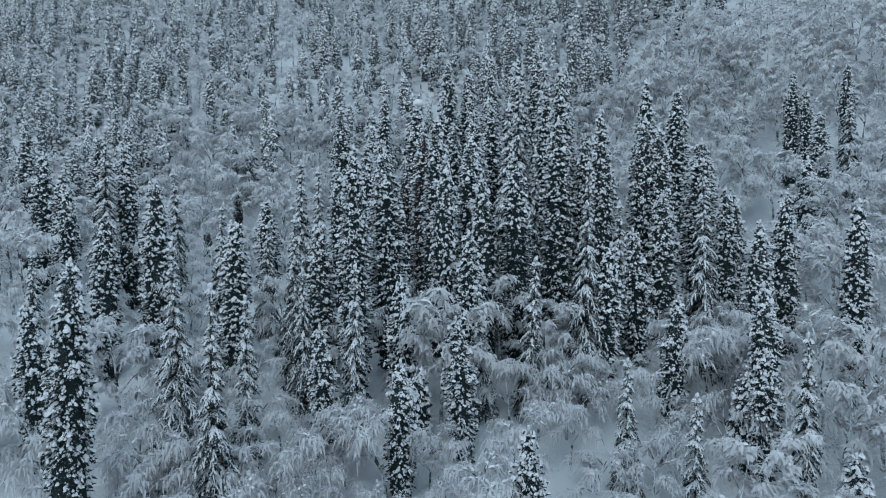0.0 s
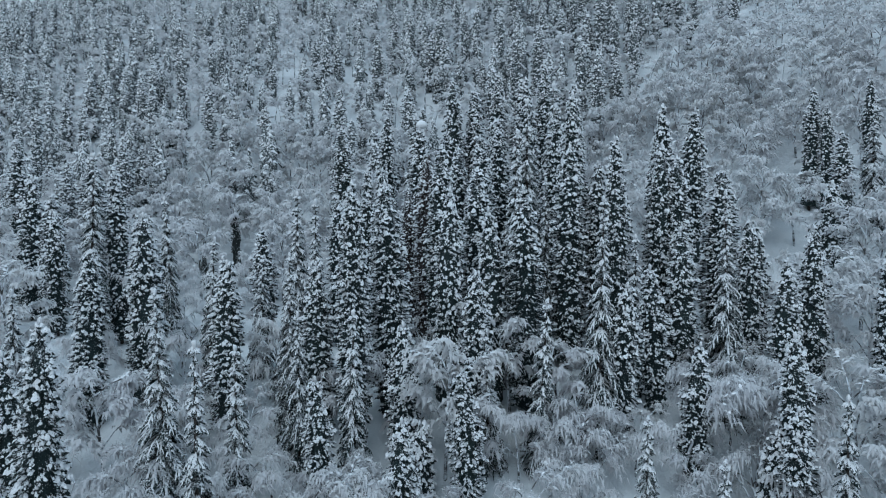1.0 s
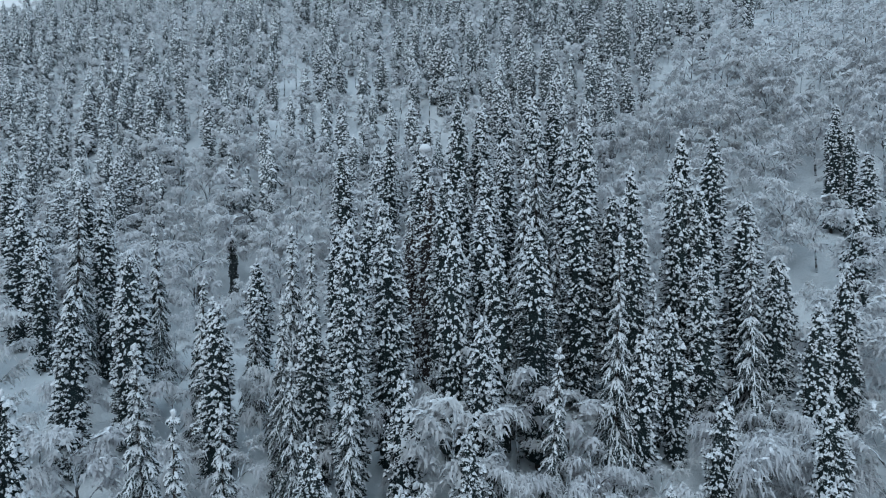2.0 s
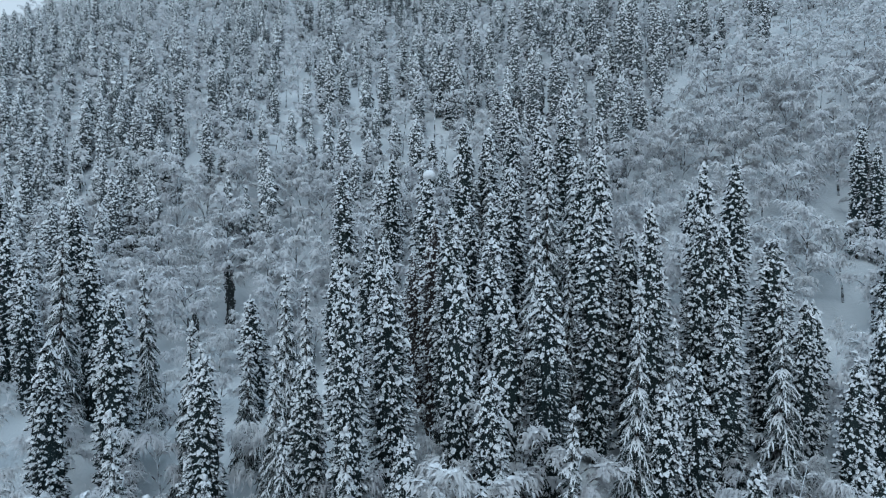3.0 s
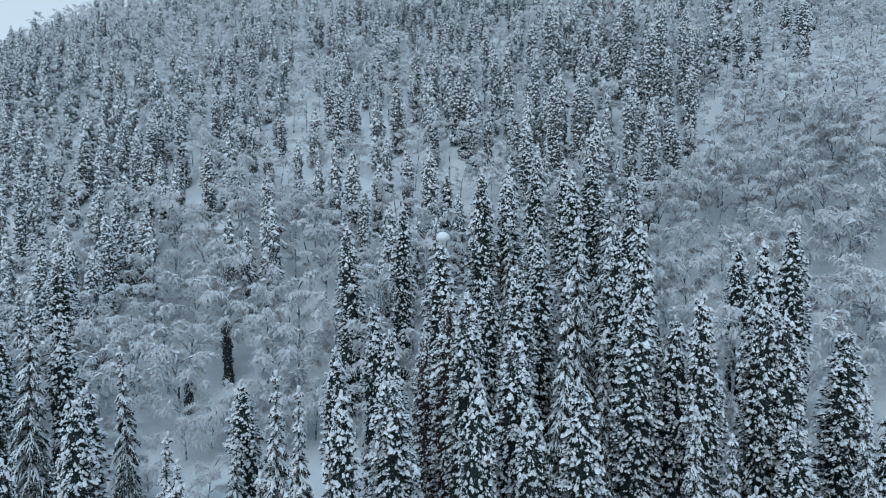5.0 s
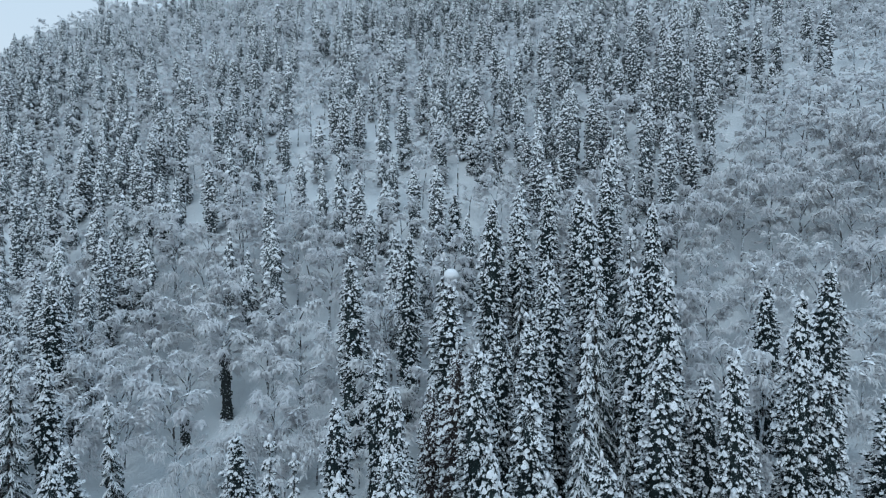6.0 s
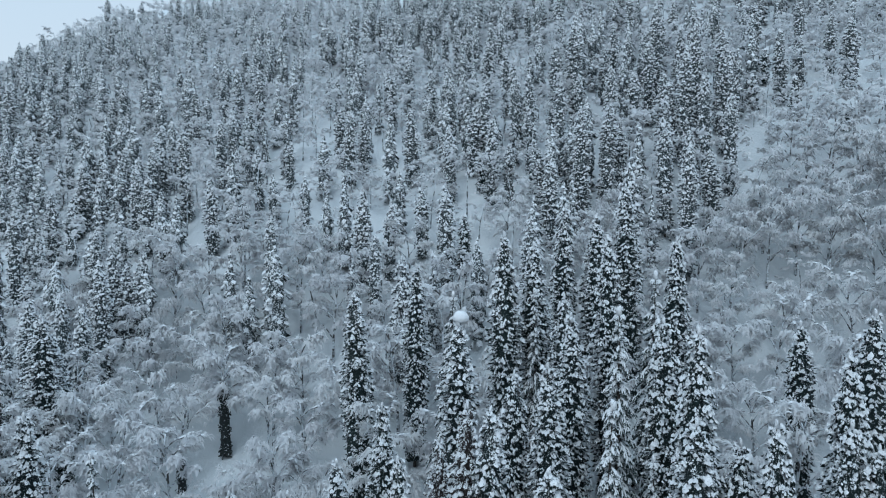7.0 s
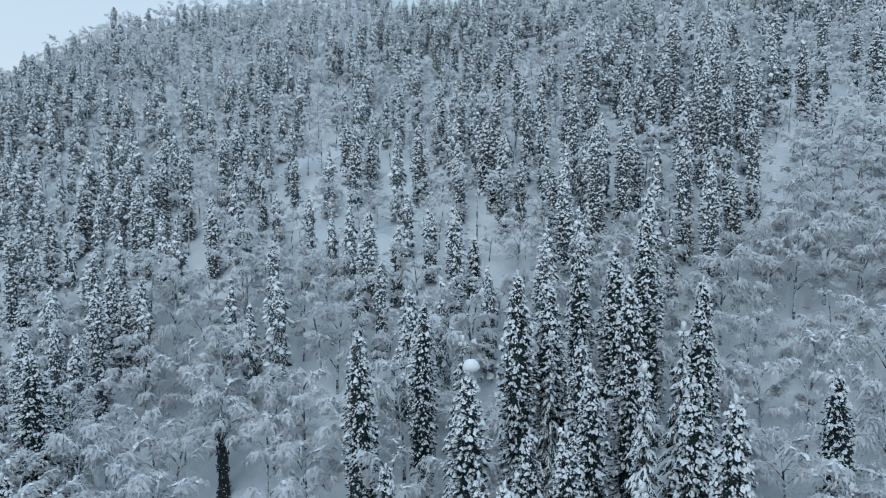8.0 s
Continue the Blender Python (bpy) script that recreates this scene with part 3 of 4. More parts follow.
spruce(16.1, 103.1, 60.8, "laden")
spruce(-56.4, 103.1, 44.3, "laden")
spruce(-11.3, 103.6, 49.4, "laden")
spruce(-53.8, 107.3, 48.3, "laden")
spruce(-16.8, 111.0, 52.1, "laden")
spruce(25.8, 112.8, 64.1, "laden")
spruce(-51.8, 113.2, 49.5, "laden")
spruce(-57.1, 115.3, 50.7, "laden")
spruce(-61.6, 117.4, 52.7, "laden")
spruce(-19.9, 117.5, 58.7, "laden")
spruce(-15.8, 118.1, 56.7, "laden")
spruce(31.3, 119.0, 64.1, "laden")
spruce(-74.4, 119.1, 45.4, "laden")
spruce(24.8, 119.4, 68.8, "laden")
spruce(8.2, 119.7, 63.2, "laden")
spruce(-7.5, 119.7, 59.5, "laden")
spruce(-11.1, 120.8, 59.2, "laden")
spruce(-77.9, 121.1, 55.7, "laden")
spruce(28.5, 122.5, 67.5, "laden")
spruce(13.1, 122.6, 71.5, "laden")
spruce(17.1, 124.4, 72.1, "laden")
spruce(-54.0, 124.8, 53.7, "laden")
spruce(7.3, 125.4, 65.5, "laden")
spruce(-46.9, 126.3, 61.4, "laden")
spruce(-41.9, 126.5, 58.1, "laden")
spruce(33.0, 127.9, 77.5, "laden")
spruce(-73.2, 128.2, 57.2, "laden")
spruce(2.1, 128.6, 66.7, "laden")
spruce(30.8, 130.6, 82.2, "laden")
spruce(-7.5, 131.1, 70.0, "laden")
spruce(-38.1, 131.2, 61.1, "laden")
spruce(37.8, 131.9, 82.7, "laden")
spruce(-62.9, 132.2, 65.5, "laden")
spruce(-2.1, 132.6, 65.7, "laden")
spruce(11.0, 133.7, 77.8, "laden")
spruce(57.8, 134.6, 73.6, "laden")
spruce(-76.9, 134.6, 59.2, "laden")
spruce(33.9, 135.0, 87.4, "laden")
spruce(6.2, 135.2, 74.0, "laden")
spruce(-76.1, 136.1, 65.4, "laden")
spruce(-56.3, 136.1, 70.9, "laden")
spruce(40.2, 136.4, 83.6, "laden")
spruce(-3.8, 136.7, 74.9, "laden")
spruce(3.4, 137.6, 79.8, "laden")
spruce(-26.5, 137.8, 74.3, "laden")
spruce(39.0, 137.8, 87.3, "laden")
spruce(51.9, 139.2, 79.3, "laden")
spruce(-48.6, 140.0, 67.6, "laden")
spruce(-38.4, 140.7, 69.0, "laden")
spruce(-65.2, 142.4, 70.5, "laden")
spruce(-19.6, 142.4, 73.6, "laden")
spruce(-76.8, 143.3, 68.1, "laden")
spruce(11.2, 146.3, 87.6, "laden")
spruce(56.2, 147.0, 88.4, "laden")
spruce(-67.9, 148.9, 73.9, "laden")
spruce(30.6, 149.7, 96.1, "laden")
spruce(-12.9, 150.9, 84.3, "laden")
spruce(-89.8, 151.8, 71.6, "laden")
spruce(51.8, 152.1, 87.4, "laden")
spruce(-21.2, 154.9, 84.6, "laden")
spruce(7.5, 158.0, 88.9, "laden")
spruce(-51.4, 160.5, 87.6, "laden")
spruce(-1.3, 161.3, 92.6, "laden")
spruce(-26.9, 161.5, 80.6, "laden")
spruce(-9.9, 162.7, 89.1, "laden")
spruce(-44.6, 163.3, 84.1, "laden")
spruce(-114.2, 165.1, 87.2, "laden")
spruce(-0.8, 166.4, 98.5, "laden")
spruce(-59.0, 166.9, 90.0, "laden")
spruce(-6.3, 176.6, 99.2, "laden")
spruce(-32.5, 180.7, 95.6, "laden")
spruce(-116.2, 187.5, 96.5, "laden")
spruce(-43.6, 194.3, 107.1, "laden")
spruce(-59.2, 200.1, 114.8, "laden")
spruce(-115.9, 208.4, 114.1, "laden")
spruce(-37.0, 67.3, 41.0, "drooping")
spruce(-35.3, 70.2, 39.2, "laden")
spruce(-47.5, 77.5, 37.2, "laden")
spruce(-52.0, 80.5, 39.8, "laden")
spruce(-44.0, 73.0, 35.0, "laden")

spruce(-32.1, 113.3, 54.5, "laden")
spruce(-76.0, 127.8, 59.4, "laden")
spruce(-61.3, 122.9, 53.5, "laden")
spruce(-80.2, 155.0, 74.8, "laden")
spruce(-34.5, 163.0, 86.4, "laden")
spruce(-38.6, 169.8, 88.4, "laden")
spruce(-18.7, 137.0, 63.4, "laden")
spruce(-23.0, 161.5, 87.0, "laden")
spruce(-7.0, 115.4, 58.0, "laden")
spruce(-4.6, 117.6, 54.9, "laden")
spruce(4.0, 106.4, 54.5, "laden")
spruce(-1.6, 137.2, 78.0, "laden")
spruce(10.5, 93.9, 54.5, "laden")
spruce(12.2, 71.3, 46.7, "laden")
spruce(26.9, 127.7, 73.2, "laden")
spruce(37.0, 145.5, 93.8, "laden")
spruce(42.2, 146.2, 86.8, "laden")
spruce(15.0, 146.5, 92.0, "laden")
spruce(28.0, 143.2, 86.7, "laden")
spruce(-4.9, 81.2, 47.4, "drooping")
spruce(-52.5, 100.4, 43.4, "laden")
spruce(-103.5, 184.0, 92.2, "laden")
spruce(-85.3, 173.0, 89.2, "laden")
spruce(3.9, 71.3, 43.3, "laden")
spruce(6.4, 82.0, 47.1, "laden")

# ---------- spruces of the upper slope ----------
spruce(-54.0, 113.1, 47.8, "laden")
spruce(35.5, 123.8, 73.2, "laden")
spruce(8.9, 126.6, 69.5, "laden")
spruce(19.5, 127.0, 69.9, "laden")
spruce(-0.5, 127.5, 70.6, "laden")
spruce(-59.4, 128.3, 61.8, "laden")
spruce(-61.8, 129.1, 63.3, "laden")
spruce(29.0, 132.7, 77.7, "laden")
spruce(-71.5, 133.6, 62.1, "laden")
spruce(-61.9, 134.5, 67.6, "laden")
spruce(-42.5, 136.1, 67.6, "laden")
spruce(-61.3, 137.1, 67.8, "laden")
spruce(-14.6, 137.2, 74.2, "laden")
spruce(29.5, 139.3, 80.5, "laden")
spruce(24.6, 140.0, 80.8, "laden")
spruce(20.8, 140.1, 81.8, "laden")
spruce(-70.4, 140.4, 68.3, "laden")
spruce(6.4, 140.5, 81.3, "laden")
spruce(-24.3, 140.6, 74.4, "laden")
spruce(-51.6, 141.3, 73.4, "laden")
spruce(-8.1, 143.1, 81.2, "laden")
spruce(-50.7, 143.2, 74.7, "laden")
spruce(15.5, 143.2, 81.2, "laden")
spruce(62.9, 143.5, 90.3, "laden")
spruce(51.5, 143.8, 89.3, "laden")
spruce(-29.5, 144.8, 76.2, "laden")
spruce(-73.1, 147.6, 72.9, "laden")
spruce(-1.5, 147.7, 82.1, "laden")
spruce(34.8, 148.0, 91.0, "laden")
spruce(-101.5, 148.4, 70.0, "laden")
spruce(63.4, 150.5, 93.5, "laden")
spruce(-49.9, 150.6, 78.1, "laden")
spruce(3.9, 152.8, 86.3, "laden")
spruce(21.7, 153.2, 89.2, "laden")
spruce(59.2, 154.1, 98.0, "laden")
spruce(2.3, 154.3, 88.9, "laden")
spruce(-100.4, 154.7, 73.6, "laden")
spruce(52.3, 158.2, 98.5, "laden")
spruce(34.6, 160.0, 96.4, "laden")
spruce(-18.2, 160.3, 89.3, "laden")
spruce(24.8, 160.8, 95.8, "laden")
spruce(31.5, 160.8, 94.4, "laden")
spruce(-75.2, 160.9, 84.0, "laden")
spruce(-66.4, 161.5, 83.9, "laden")
spruce(-85.8, 165.3, 86.4, "laden")
spruce(-89.9, 167.3, 84.3, "laden")
spruce(16.3, 176.1, 100.1, "laden")
spruce(1.5, 177.2, 101.5, "laden")
spruce(-123.0, 177.7, 89.7, "laden")
spruce(42.2, 179.0, 106.6, "laden")
spruce(-79.9, 179.8, 94.2, "laden")
spruce(-9.2, 180.0, 102.0, "laden")
spruce(-102.6, 180.2, 92.7, "laden")
spruce(24.2, 181.5, 104.8, "laden")
spruce(32.7, 181.6, 109.2, "laden")
spruce(58.8, 181.6, 108.3, "laden")
spruce(21.6, 181.7, 106.9, "laden")
spruce(-26.0, 182.4, 101.8, "laden")
spruce(-78.4, 182.9, 98.4, "laden")
spruce(-21.2, 183.6, 105.5, "laden")
spruce(-60.3, 184.0, 101.1, "laden")
spruce(-12.3, 185.8, 104.5, "laden")
spruce(-6.0, 186.3, 105.9, "laden")
spruce(-16.7, 186.8, 108.5, "laden")
spruce(-58.8, 186.9, 102.6, "laden")
spruce(-73.5, 188.5, 101.3, "laden")
spruce(16.6, 190.5, 112.9, "laden")
spruce(-122.9, 192.1, 102.0, "laden")
spruce(12.5, 192.3, 113.2, "laden")
spruce(9.0, 193.0, 111.9, "laden")
spruce(-30.4, 195.2, 110.9, "laden")
spruce(5.5, 197.2, 115.6, "laden")
spruce(-33.6, 197.6, 114.8, "laden")
spruce(-82.2, 198.7, 110.5, "laden")
spruce(-117.8, 199.1, 106.1, "laden")
spruce(-115.8, 202.6, 109.4, "laden")
spruce(-138.6, 203.0, 107.7, "laden")
spruce(-69.7, 204.4, 116.7, "laden")
spruce(-22.0, 207.5, 119.4, "laden")
spruce(-58.8, 209.3, 118.8, "laden")
spruce(-138.8, 209.7, 113.0, "laden")
spruce(-98.4, 210.3, 116.2, "laden")
spruce(-28.1, 210.7, 121.6, "laden")
spruce(-56.5, 212.6, 122.4, "laden")
spruce(-103.7, 213.4, 115.7, "laden")
spruce(-141.9, 225.6, 120.5, "laden")
spruce(-129.1, 231.8, 125.9, "laden")
spruce(-100.2, 232.2, 131.6, "laden")
spruce(-113.1, 243.5, 136.1, "laden")
spruce(-143.8, 250.1, 138.4, "laden")

spruce(-2.1, 67.6, 41.3, "brown")
spruce(-31.2, 95.0, height_at(-31.2, 95.0) + 9.5, "stub")
# stub shape standing in for a forked pair of birch trunks
spruce(-33.8, 89.8, height_at(-33.8, 89.8) + 5.0, "stub")


def snow_ball(soup, rnd, centre, r):
    """A round cushion of snow, heaped on the top of a broken leader."""
    rows, n = 7, 10
    verts = [centre + Vector((0, 0, r))]
    for i in range(1, rows):
        a = math.pi * i / rows
        for k in range(n):
            b = k * math.tau / n
            q = r * (1 + 0.09 * noise.noise(Vector((math.cos(b) * 1.7, math.sin(b) * 1.7, a * 1.3))))
            verts.append(centre + Vector((math.sin(a) * math.cos(b) * q * 1.08, math.sin(a) * math.sin(b) * q * 1.08, math.cos(a) * q * (1.0 if a < 1.6 else 0.6))))
    verts.append(centre - Vector((0, 0, r * 0.55)))
    faces = [(0, 1 + k, 1 + (k + 1) % n) for k in range(n)]
    for i in range(rows - 2):
        for k in range(n):
            k2 = (k + 1) % n
            faces.append((1 + i * n + k, 1 + (i + 1) * n + k, 1 + (i + 1) * n + k2, 1 + i * n + k2))
    last = 1 + (rows - 2) * n
    faces += [(last + (k + 1) % n, last + k, len(verts) - 1) for k in range(n)]
    soup.add(verts, faces)


def capped_spruce(x, y, tip):
    """The spruce whose broken top carries one great ball of snow."""
    z = height_at(x, y) - 0.3
    h = tip - 0.9 - z
    thing_of("capped", "spruce", spruce_meshes(37, h, 1.7, "laden"), "spruce whose broken top carries a ball of snow", "tree", "spruces on the slope")
    foot = stand("capped", pose(x, y, z, 0, 0, 0), (1.0, 1.0))
    ball = Soup()
    snow_ball(ball, random.Random(3), Vector((0.3, 0.0, h + 0.12)), 0.64)
    part("snow_cap", ball.mesh("snow_cap", PADS), foot, "round white ball of snow")
    taken.append((x, y))



spruce(-4.0, 70.0, 38.0, "brown")

# ---------- the capped spruce, the stub and the birches round it ----------
capped_spruce(-3.4, 78.2, 46.2)
taken += [(-33.6, 90.3), (-30.7, 94.0), (-29.5, 91.3), (-28.6, 89.0)]
for x, y in ((-26.0, 84.0), (-27.6, 81.5), (-24.6, 87.4)):
    birch(x, y, 4.5)
birch(-32.6, 99.0, 10.5)
birch(-26.4, 97.5, 12.0)
birch(-31.8, 96.3, 11.5)
birch(-35.2, 91.4, 11.0)
birch(-38.8, 94.6, 11.5)
birch(42.2, 108.2, 11.0)
birch(43.6, 122.5, 13.0)
birch(30.0, 95.0, 12.0)
birch(44.4, 91.0, 8.0)

# ---------- birches of the lower wood ----------
birch(-26.7, 51.0, 10.5)
birch(-23.5, 52.5, 8.5, "bent")
birch(-13.1, 49.6, 5.5, "bent")
birch(-10.0, 47.5, 5.0, "bent")
birch(-16.0, 42.0, 7.0)
birch(-20.5, 42.0, 6.5)
birch(-12.0, 41.0, 6.0, "bent")
birch(-0.2, 52.2, 11.0)
birch(7.8, 50.3, 7.5, "bent")
birch(10.0, 48.0, 6.0, "bent")
birch(18.2, 51.2, 10.5, "bent")
birch(24.0, 51.3, 9.5)
birch(5.4, 39.1, 8.5, "bent")
birch(21.2, 41.0, 8.5)
birch(-4.2, 45.5, 8.5, "bent")
birch(29.0, 45.0, 10.0)
birch(31.0, 50.0, 10.5)
birch(5.5, 58.0, 9.5)
birch(9.5, 56.0, 9.0)
birch(-8.0, 40.5, 5.0, "bent")
birch(33.0, 44.0, 8.0)
birch(-18.5, 38.5, 6.0, "bent")
birch(-23.0, 46.0, 7.5)
birch(-13.5, 38.0, 5.5, "bent")
birch(-8.5, 37.5, 5.0, "bent")
birch(0.5, 41.0, 4.5, "bent")
birch(10.5, 43.5, 5.0, "bent")
birch(16.0, 46.5, 5.5, "bent")
birch(27.5, 38.5, 6.0)
birch(22.0, 47.0, 7.0, "bent")
birch(-29.5, 45.0, 7.0)
birch(-1.0, 46.5, 5.5, "bent")

# ---------- birches and spruces between and above, thinning and thickening with the ground ----------
scatter = random.Random(77)


# open snow between the thickets: x, y and radius
CLEARINGS = [(-91, 141, 3.5), (-85, 134, 3.5), (-51, 130, 3.5), (-46.5, 122, 3.5), (40.5, 76, 2.5),
             (-21.5, 66, 3), (-34, 89, 3.5), (-29.5, 91, 4.5), (-19.5, 97, 3), (-60, 98, 3)]


def in_clearing(x, y):
    return any((x - a) ** 2 + (y - b) ** 2 < r * r for a, b, r in CLEARINGS)


def free(x, y, room):
    return not in_clearing(x, y) and all((x - a) ** 2 + (y - b) ** 2 > room * room for a, b in taken)


def grow(count, x0, x1, y0, y1, room, plant):
    made, tries = 0, 0
    while made < count and tries < count * 30:
        tries += 1
        x, y = scatter.uniform(x0, x1), scatter.uniform(y0, y1)
        if free(x, y, room):
            plant(x, y)
            made += 1


def any_birch(x, y):
    birch(x, y, scatter.choice((6.5, 8.5, 10.0, 11.0, 12.5, 13.5)) * scatter.uniform(0.92, 1.08))


def low_birch(x, y):
    birch(x, y, scatter.uniform(4.5, 7.5), "bent" if scatter.random() < 0.22 else "birch")


def any_spruce(x, y):
    spruce(x, y, height_at(x, y) + scatter.choice((9, 11, 13, 15, 16)) * scatter.uniform(0.9, 1.1), "laden" if scatter.random() < 0.8 else "drooping")


grow(40, -62, -14, 82, 108, 4.2, any_birch)
grow(54, 20, 80, 78, 108, 3.8, any_birch)
grow(30, -16, 26, 78, 108, 3.0, any_birch)
grow(28, -70, 24, 108, 120, 4.2, any_birch)
grow(36, 24, 86, 108, 122, 3.8, any_birch)
grow(20, 34, 62, 46, 78, 3.2, any_birch)
grow(8, -62, -38, 44, 64, 3.6, any_birch)
grow(30, -38, 36, 56, 84, 2.0, low_birch)
grow(75, -46, 46, 33, 60, 1.9, low_birch)
grow(26, -95, -36, 60, 108, 3.8, any_birch)
grow(22, -98, -60, 70, 116, 4.0, any_spruce)
grow(10, 40, 75, 60, 90, 4.5, any_spruce)


# ---------- the upper woods ----------
def far_spruce(seed, height, radius):
    """A narrow snow-clad spruce: an uneven core set with tufts and cushions of snow, tier over tier to a point."""
    rnd = random.Random(seed)
    green, snow = Soup(), Soup()
    column, rings = rnd.uniform(1.5, 3.2), 12
    lobe = [rnd.uniform(0.78, 1.15) for _ in range(rings + 1)]

    def wide(u):
        return max(radius * min(1, (1 - u) * column + 0.03) ** 0.85 * lobe[min(int(u * rings), rings)], 0.14)
    core = Soup()
    tube(core, [Vector((0, 0, height * (0.05 + 0.93 * i / rings))) for i in range(rings + 1)], [wide(i / rings) * 0.62 * (1 if i < rings else 0.2) for i in range(rings + 1)], 6)
    green.add([p + Vector((rnd.uniform(-1, 1), rnd.uniform(-1, 1), rnd.uniform(-2, 2))) * 0.14 for p in core.v], core.f)
    z, turn = height * 0.05, 0.0
    while z < height * 0.97:
        u = z / height
        count = 5 if u < 0.75 else 4
        for i in range(count):
            az = turn + i * math.tau / count + rnd.uniform(-0.5, 0.5)
            out, side = Vector((math.cos(az), math.sin(az), 0)), Vector((-math.sin(az), math.cos(az), 0))
            r = wide(u) * rnd.uniform(0.8, 1.2)
            p = Vector((0, 0, min(z + rnd.uniform(-0.3, 0.3), height - 0.3))) + out * r * 0.4
            e = p + out * r * 0.65 - Vector((0, 0, rnd.uniform(0.15, 0.55)))
            k, low = rnd.uniform(0.32, 0.5) * (1.1 - 0.4 * u), Vector((0, 0, rnd.uniform(0.4, 0.7)))
            mid = p + (e - p) * rnd.uniform(0.5, 0.8)
            green.add([p, mid - side * k - low * 0.6, mid + side * k - low, e - low * 0.4], [(0, 1, 3), (0, 3, 2), (1, 2, 3)])
            if rnd.random() < 0.8:
                q = rnd.uniform(0.34, 0.56) * (1.15 - 0.5 * u)
                f = (out + side * rnd.uniform(-0.6, 0.6) - Vector((0, 0, rnd.uniform(0.3, 0.9)))).normalized() * q
                pad(snow, rnd, mid + Vector((0, 0, 0.05)), f, f.cross(Vector((0, 0, 1))).normalized() * q * 0.75, Vector((0, 0, q * 0.55)))
        turn += 0.9
        z += rnd.uniform(0.78, 1.0)
    pad(snow, rnd, Vector((0, 0, height - 0.35)), Vector((0.12, 0, 0)), Vector((0, 0.12, 0)), Vector((0, 0, 0.4)))
    return green.arrays(), snow.arrays()


def far_birch(seed, height, spread):
    wood, boughs, twig, snow, mass = birch_meshes(seed, height, spread, 7, 4, 6, 3, 0.22, 0.26, 0.15, 1.0, True)
    return wood.arrays(), twig.arrays(), mass.arrays()


def joined(name, spots, shapes, layer, mat, label):
    """One mesh of many trees: for each spot x, y, z, turn, width, height and shape."""
    vs, fs, n = [], [], 0
    for x, y, z, a, w, h, i in spots:
        v, f = shapes[i][layer]
        c, s = math.cos(a) * w, math.sin(a) * w
        p = np.empty_like(v)
        p[:, 0] = v[:, 0] * c - v[:, 1] * s + x
        p[:, 1] = v[:, 0] * s + v[:, 1] * c + y
        p[:, 2] = v[:, 2] * h + z
        vs.append(p)
        fs.append(f + n)
        n += len(v)
    v, f = np.concatenate(vs), np.concatenate(fs)
    me = bpy.data.meshes.new(name)
    me.vertices.add(len(v))
    me.vertices.foreach_set("co", v.ravel())
    me.loops.add(f.size)
    me.loops.foreach_set("vertex_index", f.ravel())
    me.polygons.add(len(f))
    me.polygons.foreach_set("loop_start", np.arange(0, f.size, 3, dtype=np.int32))
    me.polygons.foreach_set("use_smooth", np.ones(len(f), dtype=bool))
    me.materials.append(mat)
    me.update(calc_edges=True)
    me.validate()
    return tagged(new(name, me), label, kind="stuff")


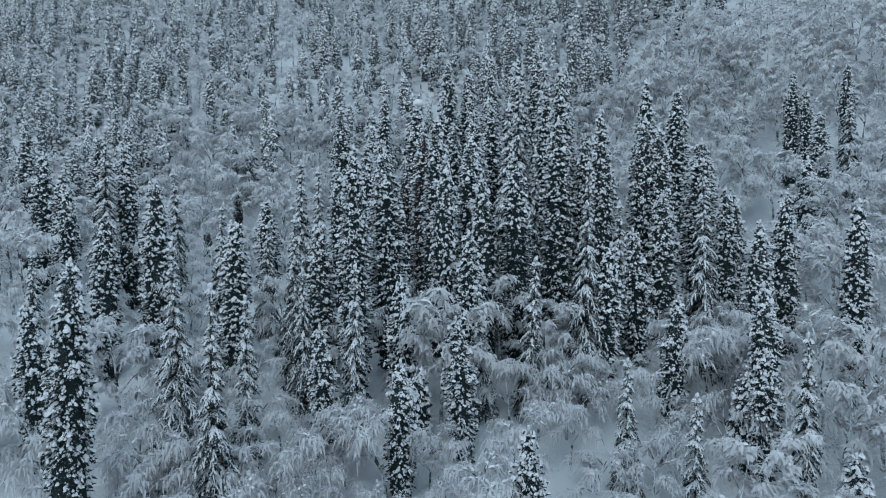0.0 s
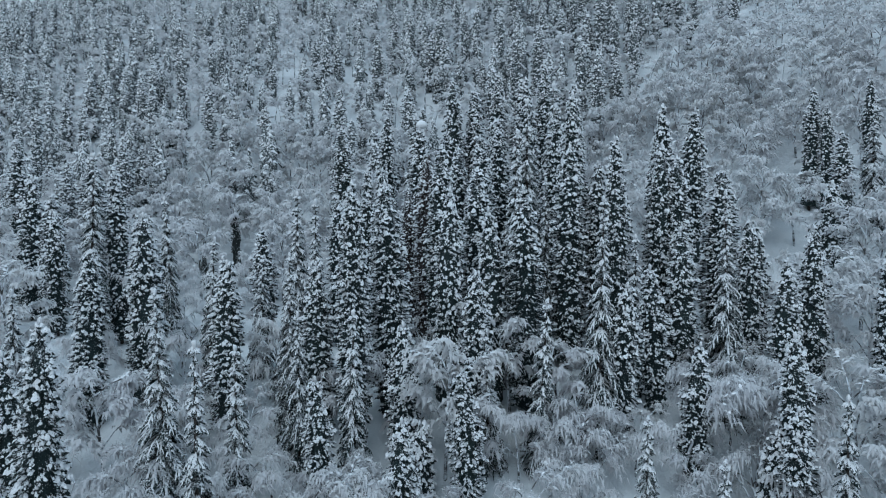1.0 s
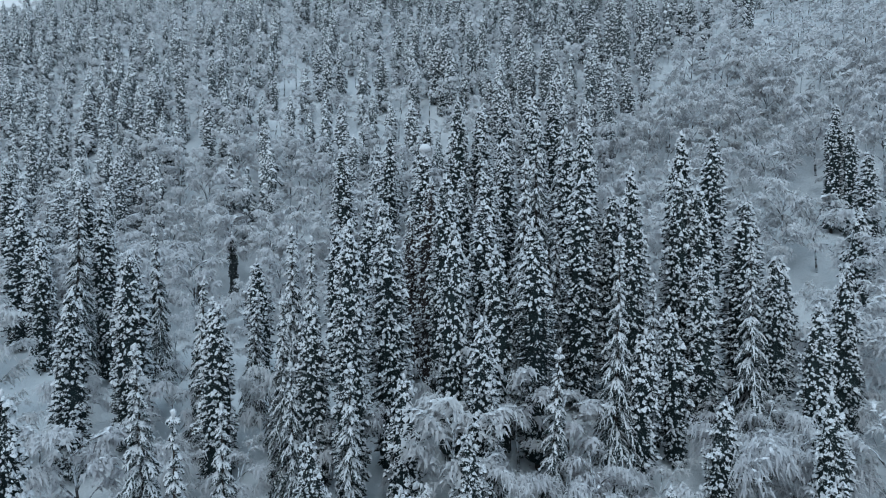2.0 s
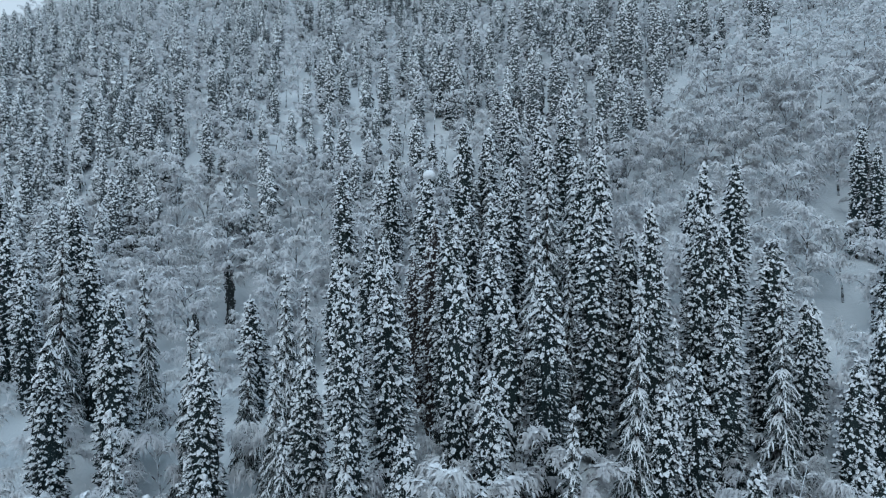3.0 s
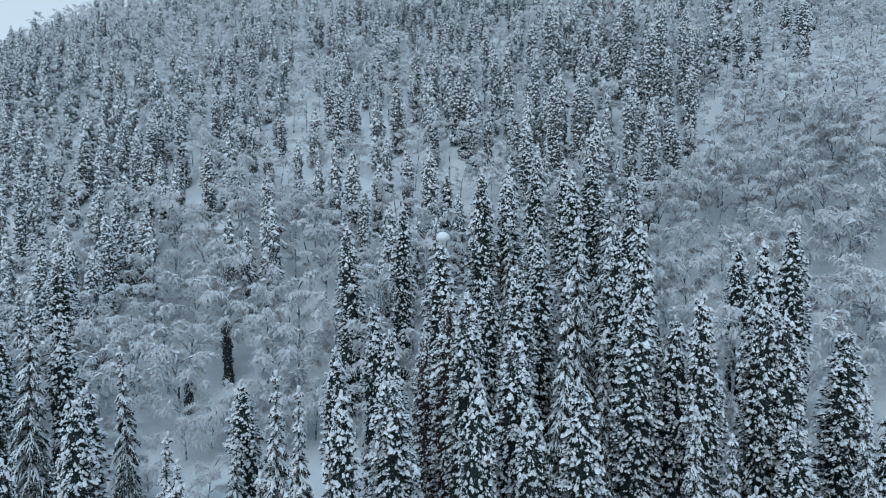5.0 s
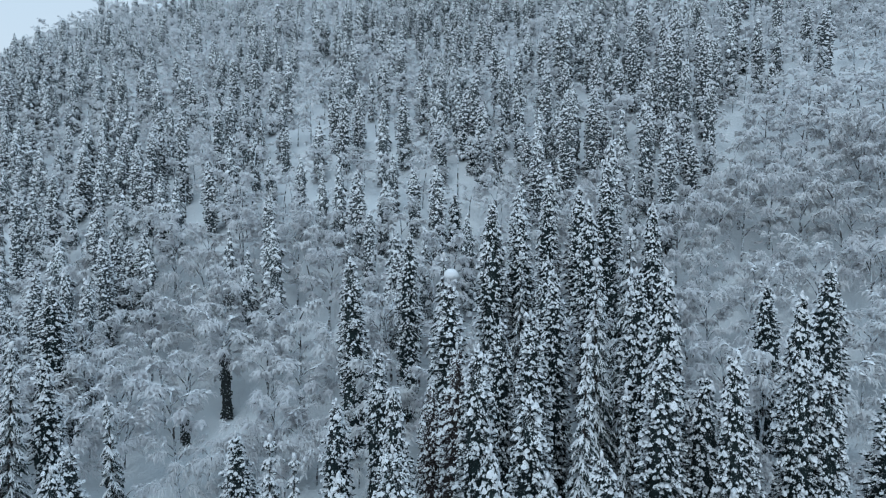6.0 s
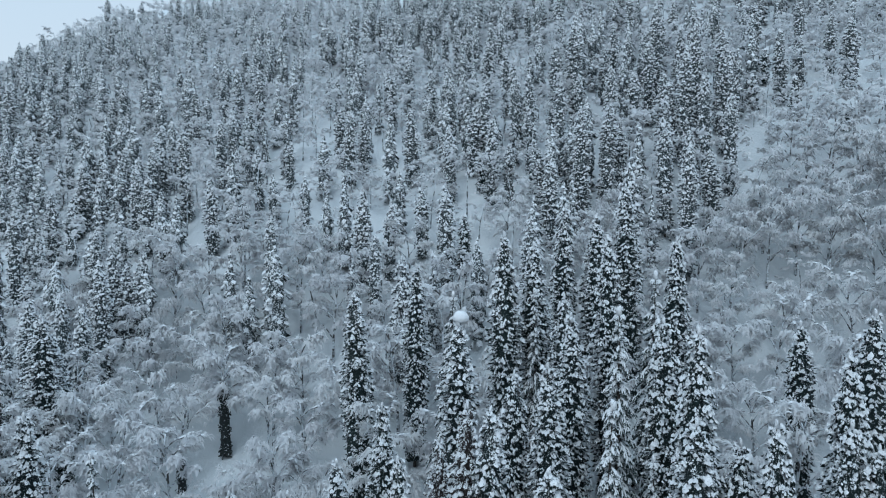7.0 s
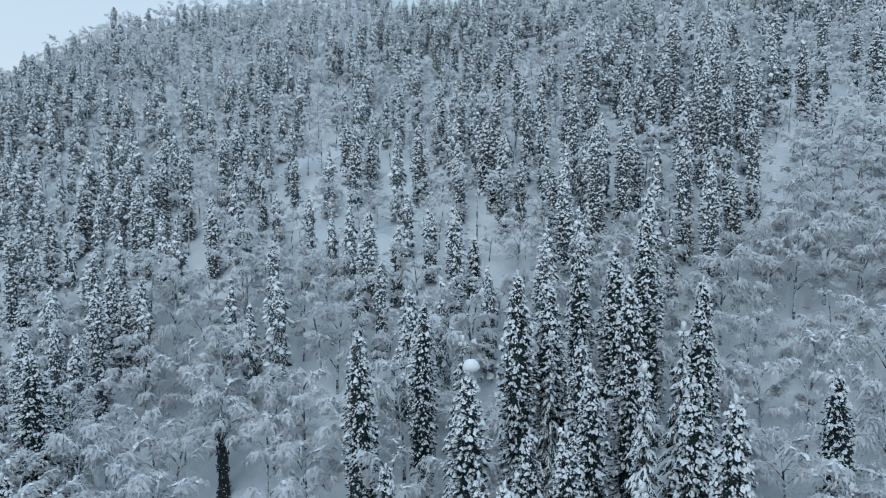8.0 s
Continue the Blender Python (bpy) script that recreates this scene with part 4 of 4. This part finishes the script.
def upper_woods():
    rnd = random.Random(404)
    cells = {}
    for x, y in taken:
        cells.setdefault((int(x // 6), int(y // 6)), []).append((x, y))

    def room(x, y, r):
        i, j = int(x // 6), int(y // 6)
        return not in_clearing(x, y) and all((x - a) ** 2 + (y - b) ** 2 > r * r for di in (-1, 0, 1) for dj in (-1, 0, 1) for a, b in cells.get((i + di, j + dj), ()))
    spruces, birches = [], []
    for _ in range(11000):
        y = 107 + 158 * rnd.random()
        half = 22 + y * 0.75
        x = rnd.uniform(-half * 1.02 - 6, half * 0.9)
        if x < -190 or (y > 238 and x > -40):
            continue
        belt = noise.noise(Vector((x * 0.022, y * 0.018, 1.7))) + 0.35 * noise.noise(Vector((x * 0.09, y * 0.09, 4.1)))
        right = smooth(22, 48, x) * (1 - smooth(150, 190, y))
        is_spruce = 0.45 * belt + rnd.uniform(-0.5, 0.5) > 0.13 + 0.42 * right + 0.10 * (1 - smooth(138, 165, y))
        if not room(x, y, 2.8 if is_spruce else 3.2):
            continue
        cells.setdefault((int(x // 6), int(y // 6)), []).append((x, y))
        z = height_at(x, y) - 0.3
        if is_spruce:
            tall = rnd.uniform(10.5, 17) * (1 - 0.35 * smooth(180, 235, y))
            spruces.append((x, y, z, rnd.uniform(0, 6.28), (tall / 13) ** 0.6 * rnd.uniform(0.85, 1.1), tall / 13, rnd.randrange(4)))
        else:
            tall = rnd.choice((5.5, 7, 8.5, 10, 11.5)) * rnd.uniform(0.92, 1.08)
            birches.append((x, y, z, rnd.uniform(0, 6.28), (tall / 11) ** 0.7 * rnd.uniform(1.0, 1.35), tall / 11, rnd.randrange(4)))
    # the same wood goes on below, unseen, added to shade the foot of the slope
    foot = []
    for _ in range(260):
        x, y = rnd.uniform(-75, 75), rnd.uniform(-45, 35)
        if room(x, y, 3.4) and math.hypot(x, y) > 4:
            cells.setdefault((int(x // 6), int(y // 6)), []).append((x, y))
            z = height_at(x, y) - 0.3
            tall = min(rnd.uniform(12, 19), 27 - 0.44 * max(y, 0) - z)
            foot.append((x, y, z, rnd.uniform(0, 6.28), (tall / 13) ** 0.6, tall / 13, rnd.randrange(4)))
    shapes = [far_spruce(900 + i, 13, 1.35 + 0.1 * i) for i in range(4)]
    # the joined wood wears needles coloured paler for haze
    joined("far_spruce_needles", spruces, shapes, 0, HAZE_WOOD_NEEDLES, "dense spruce wood climbing the upper slope, paled for haze")
    joined("far_spruce_snow", spruces, shapes, 1, SNOW, "snow clumps on the spruces of the upper slope")
    joined("foot_spruce_needles", foot, shapes, 0, HAZE_NEEDLES, "unseen spruce wood added to shade the foot of the slope")
    joined("foot_spruce_snow", foot, shapes, 1, SNOW, "snow clumps on the unseen spruces that shade the foot of the slope")
    shapes = [far_birch(950 + i, 11, 2.3 + 0.15 * i) for i in range(4)]
    joined("far_birch_limbs", birches, shapes, 0, BIRCH_BARK, "dark limbs of the birches of the upper slope")
    joined("far_birch_twigs", birches, shapes, 1, TWIGS, "white hoarfrosted birch thickets of the upper slope")
    joined("far_birch_mass", birches, shapes, 2, FROST_MASS, "packed hoarfrosted crowns of the birches of the upper slope")


upper_woods()
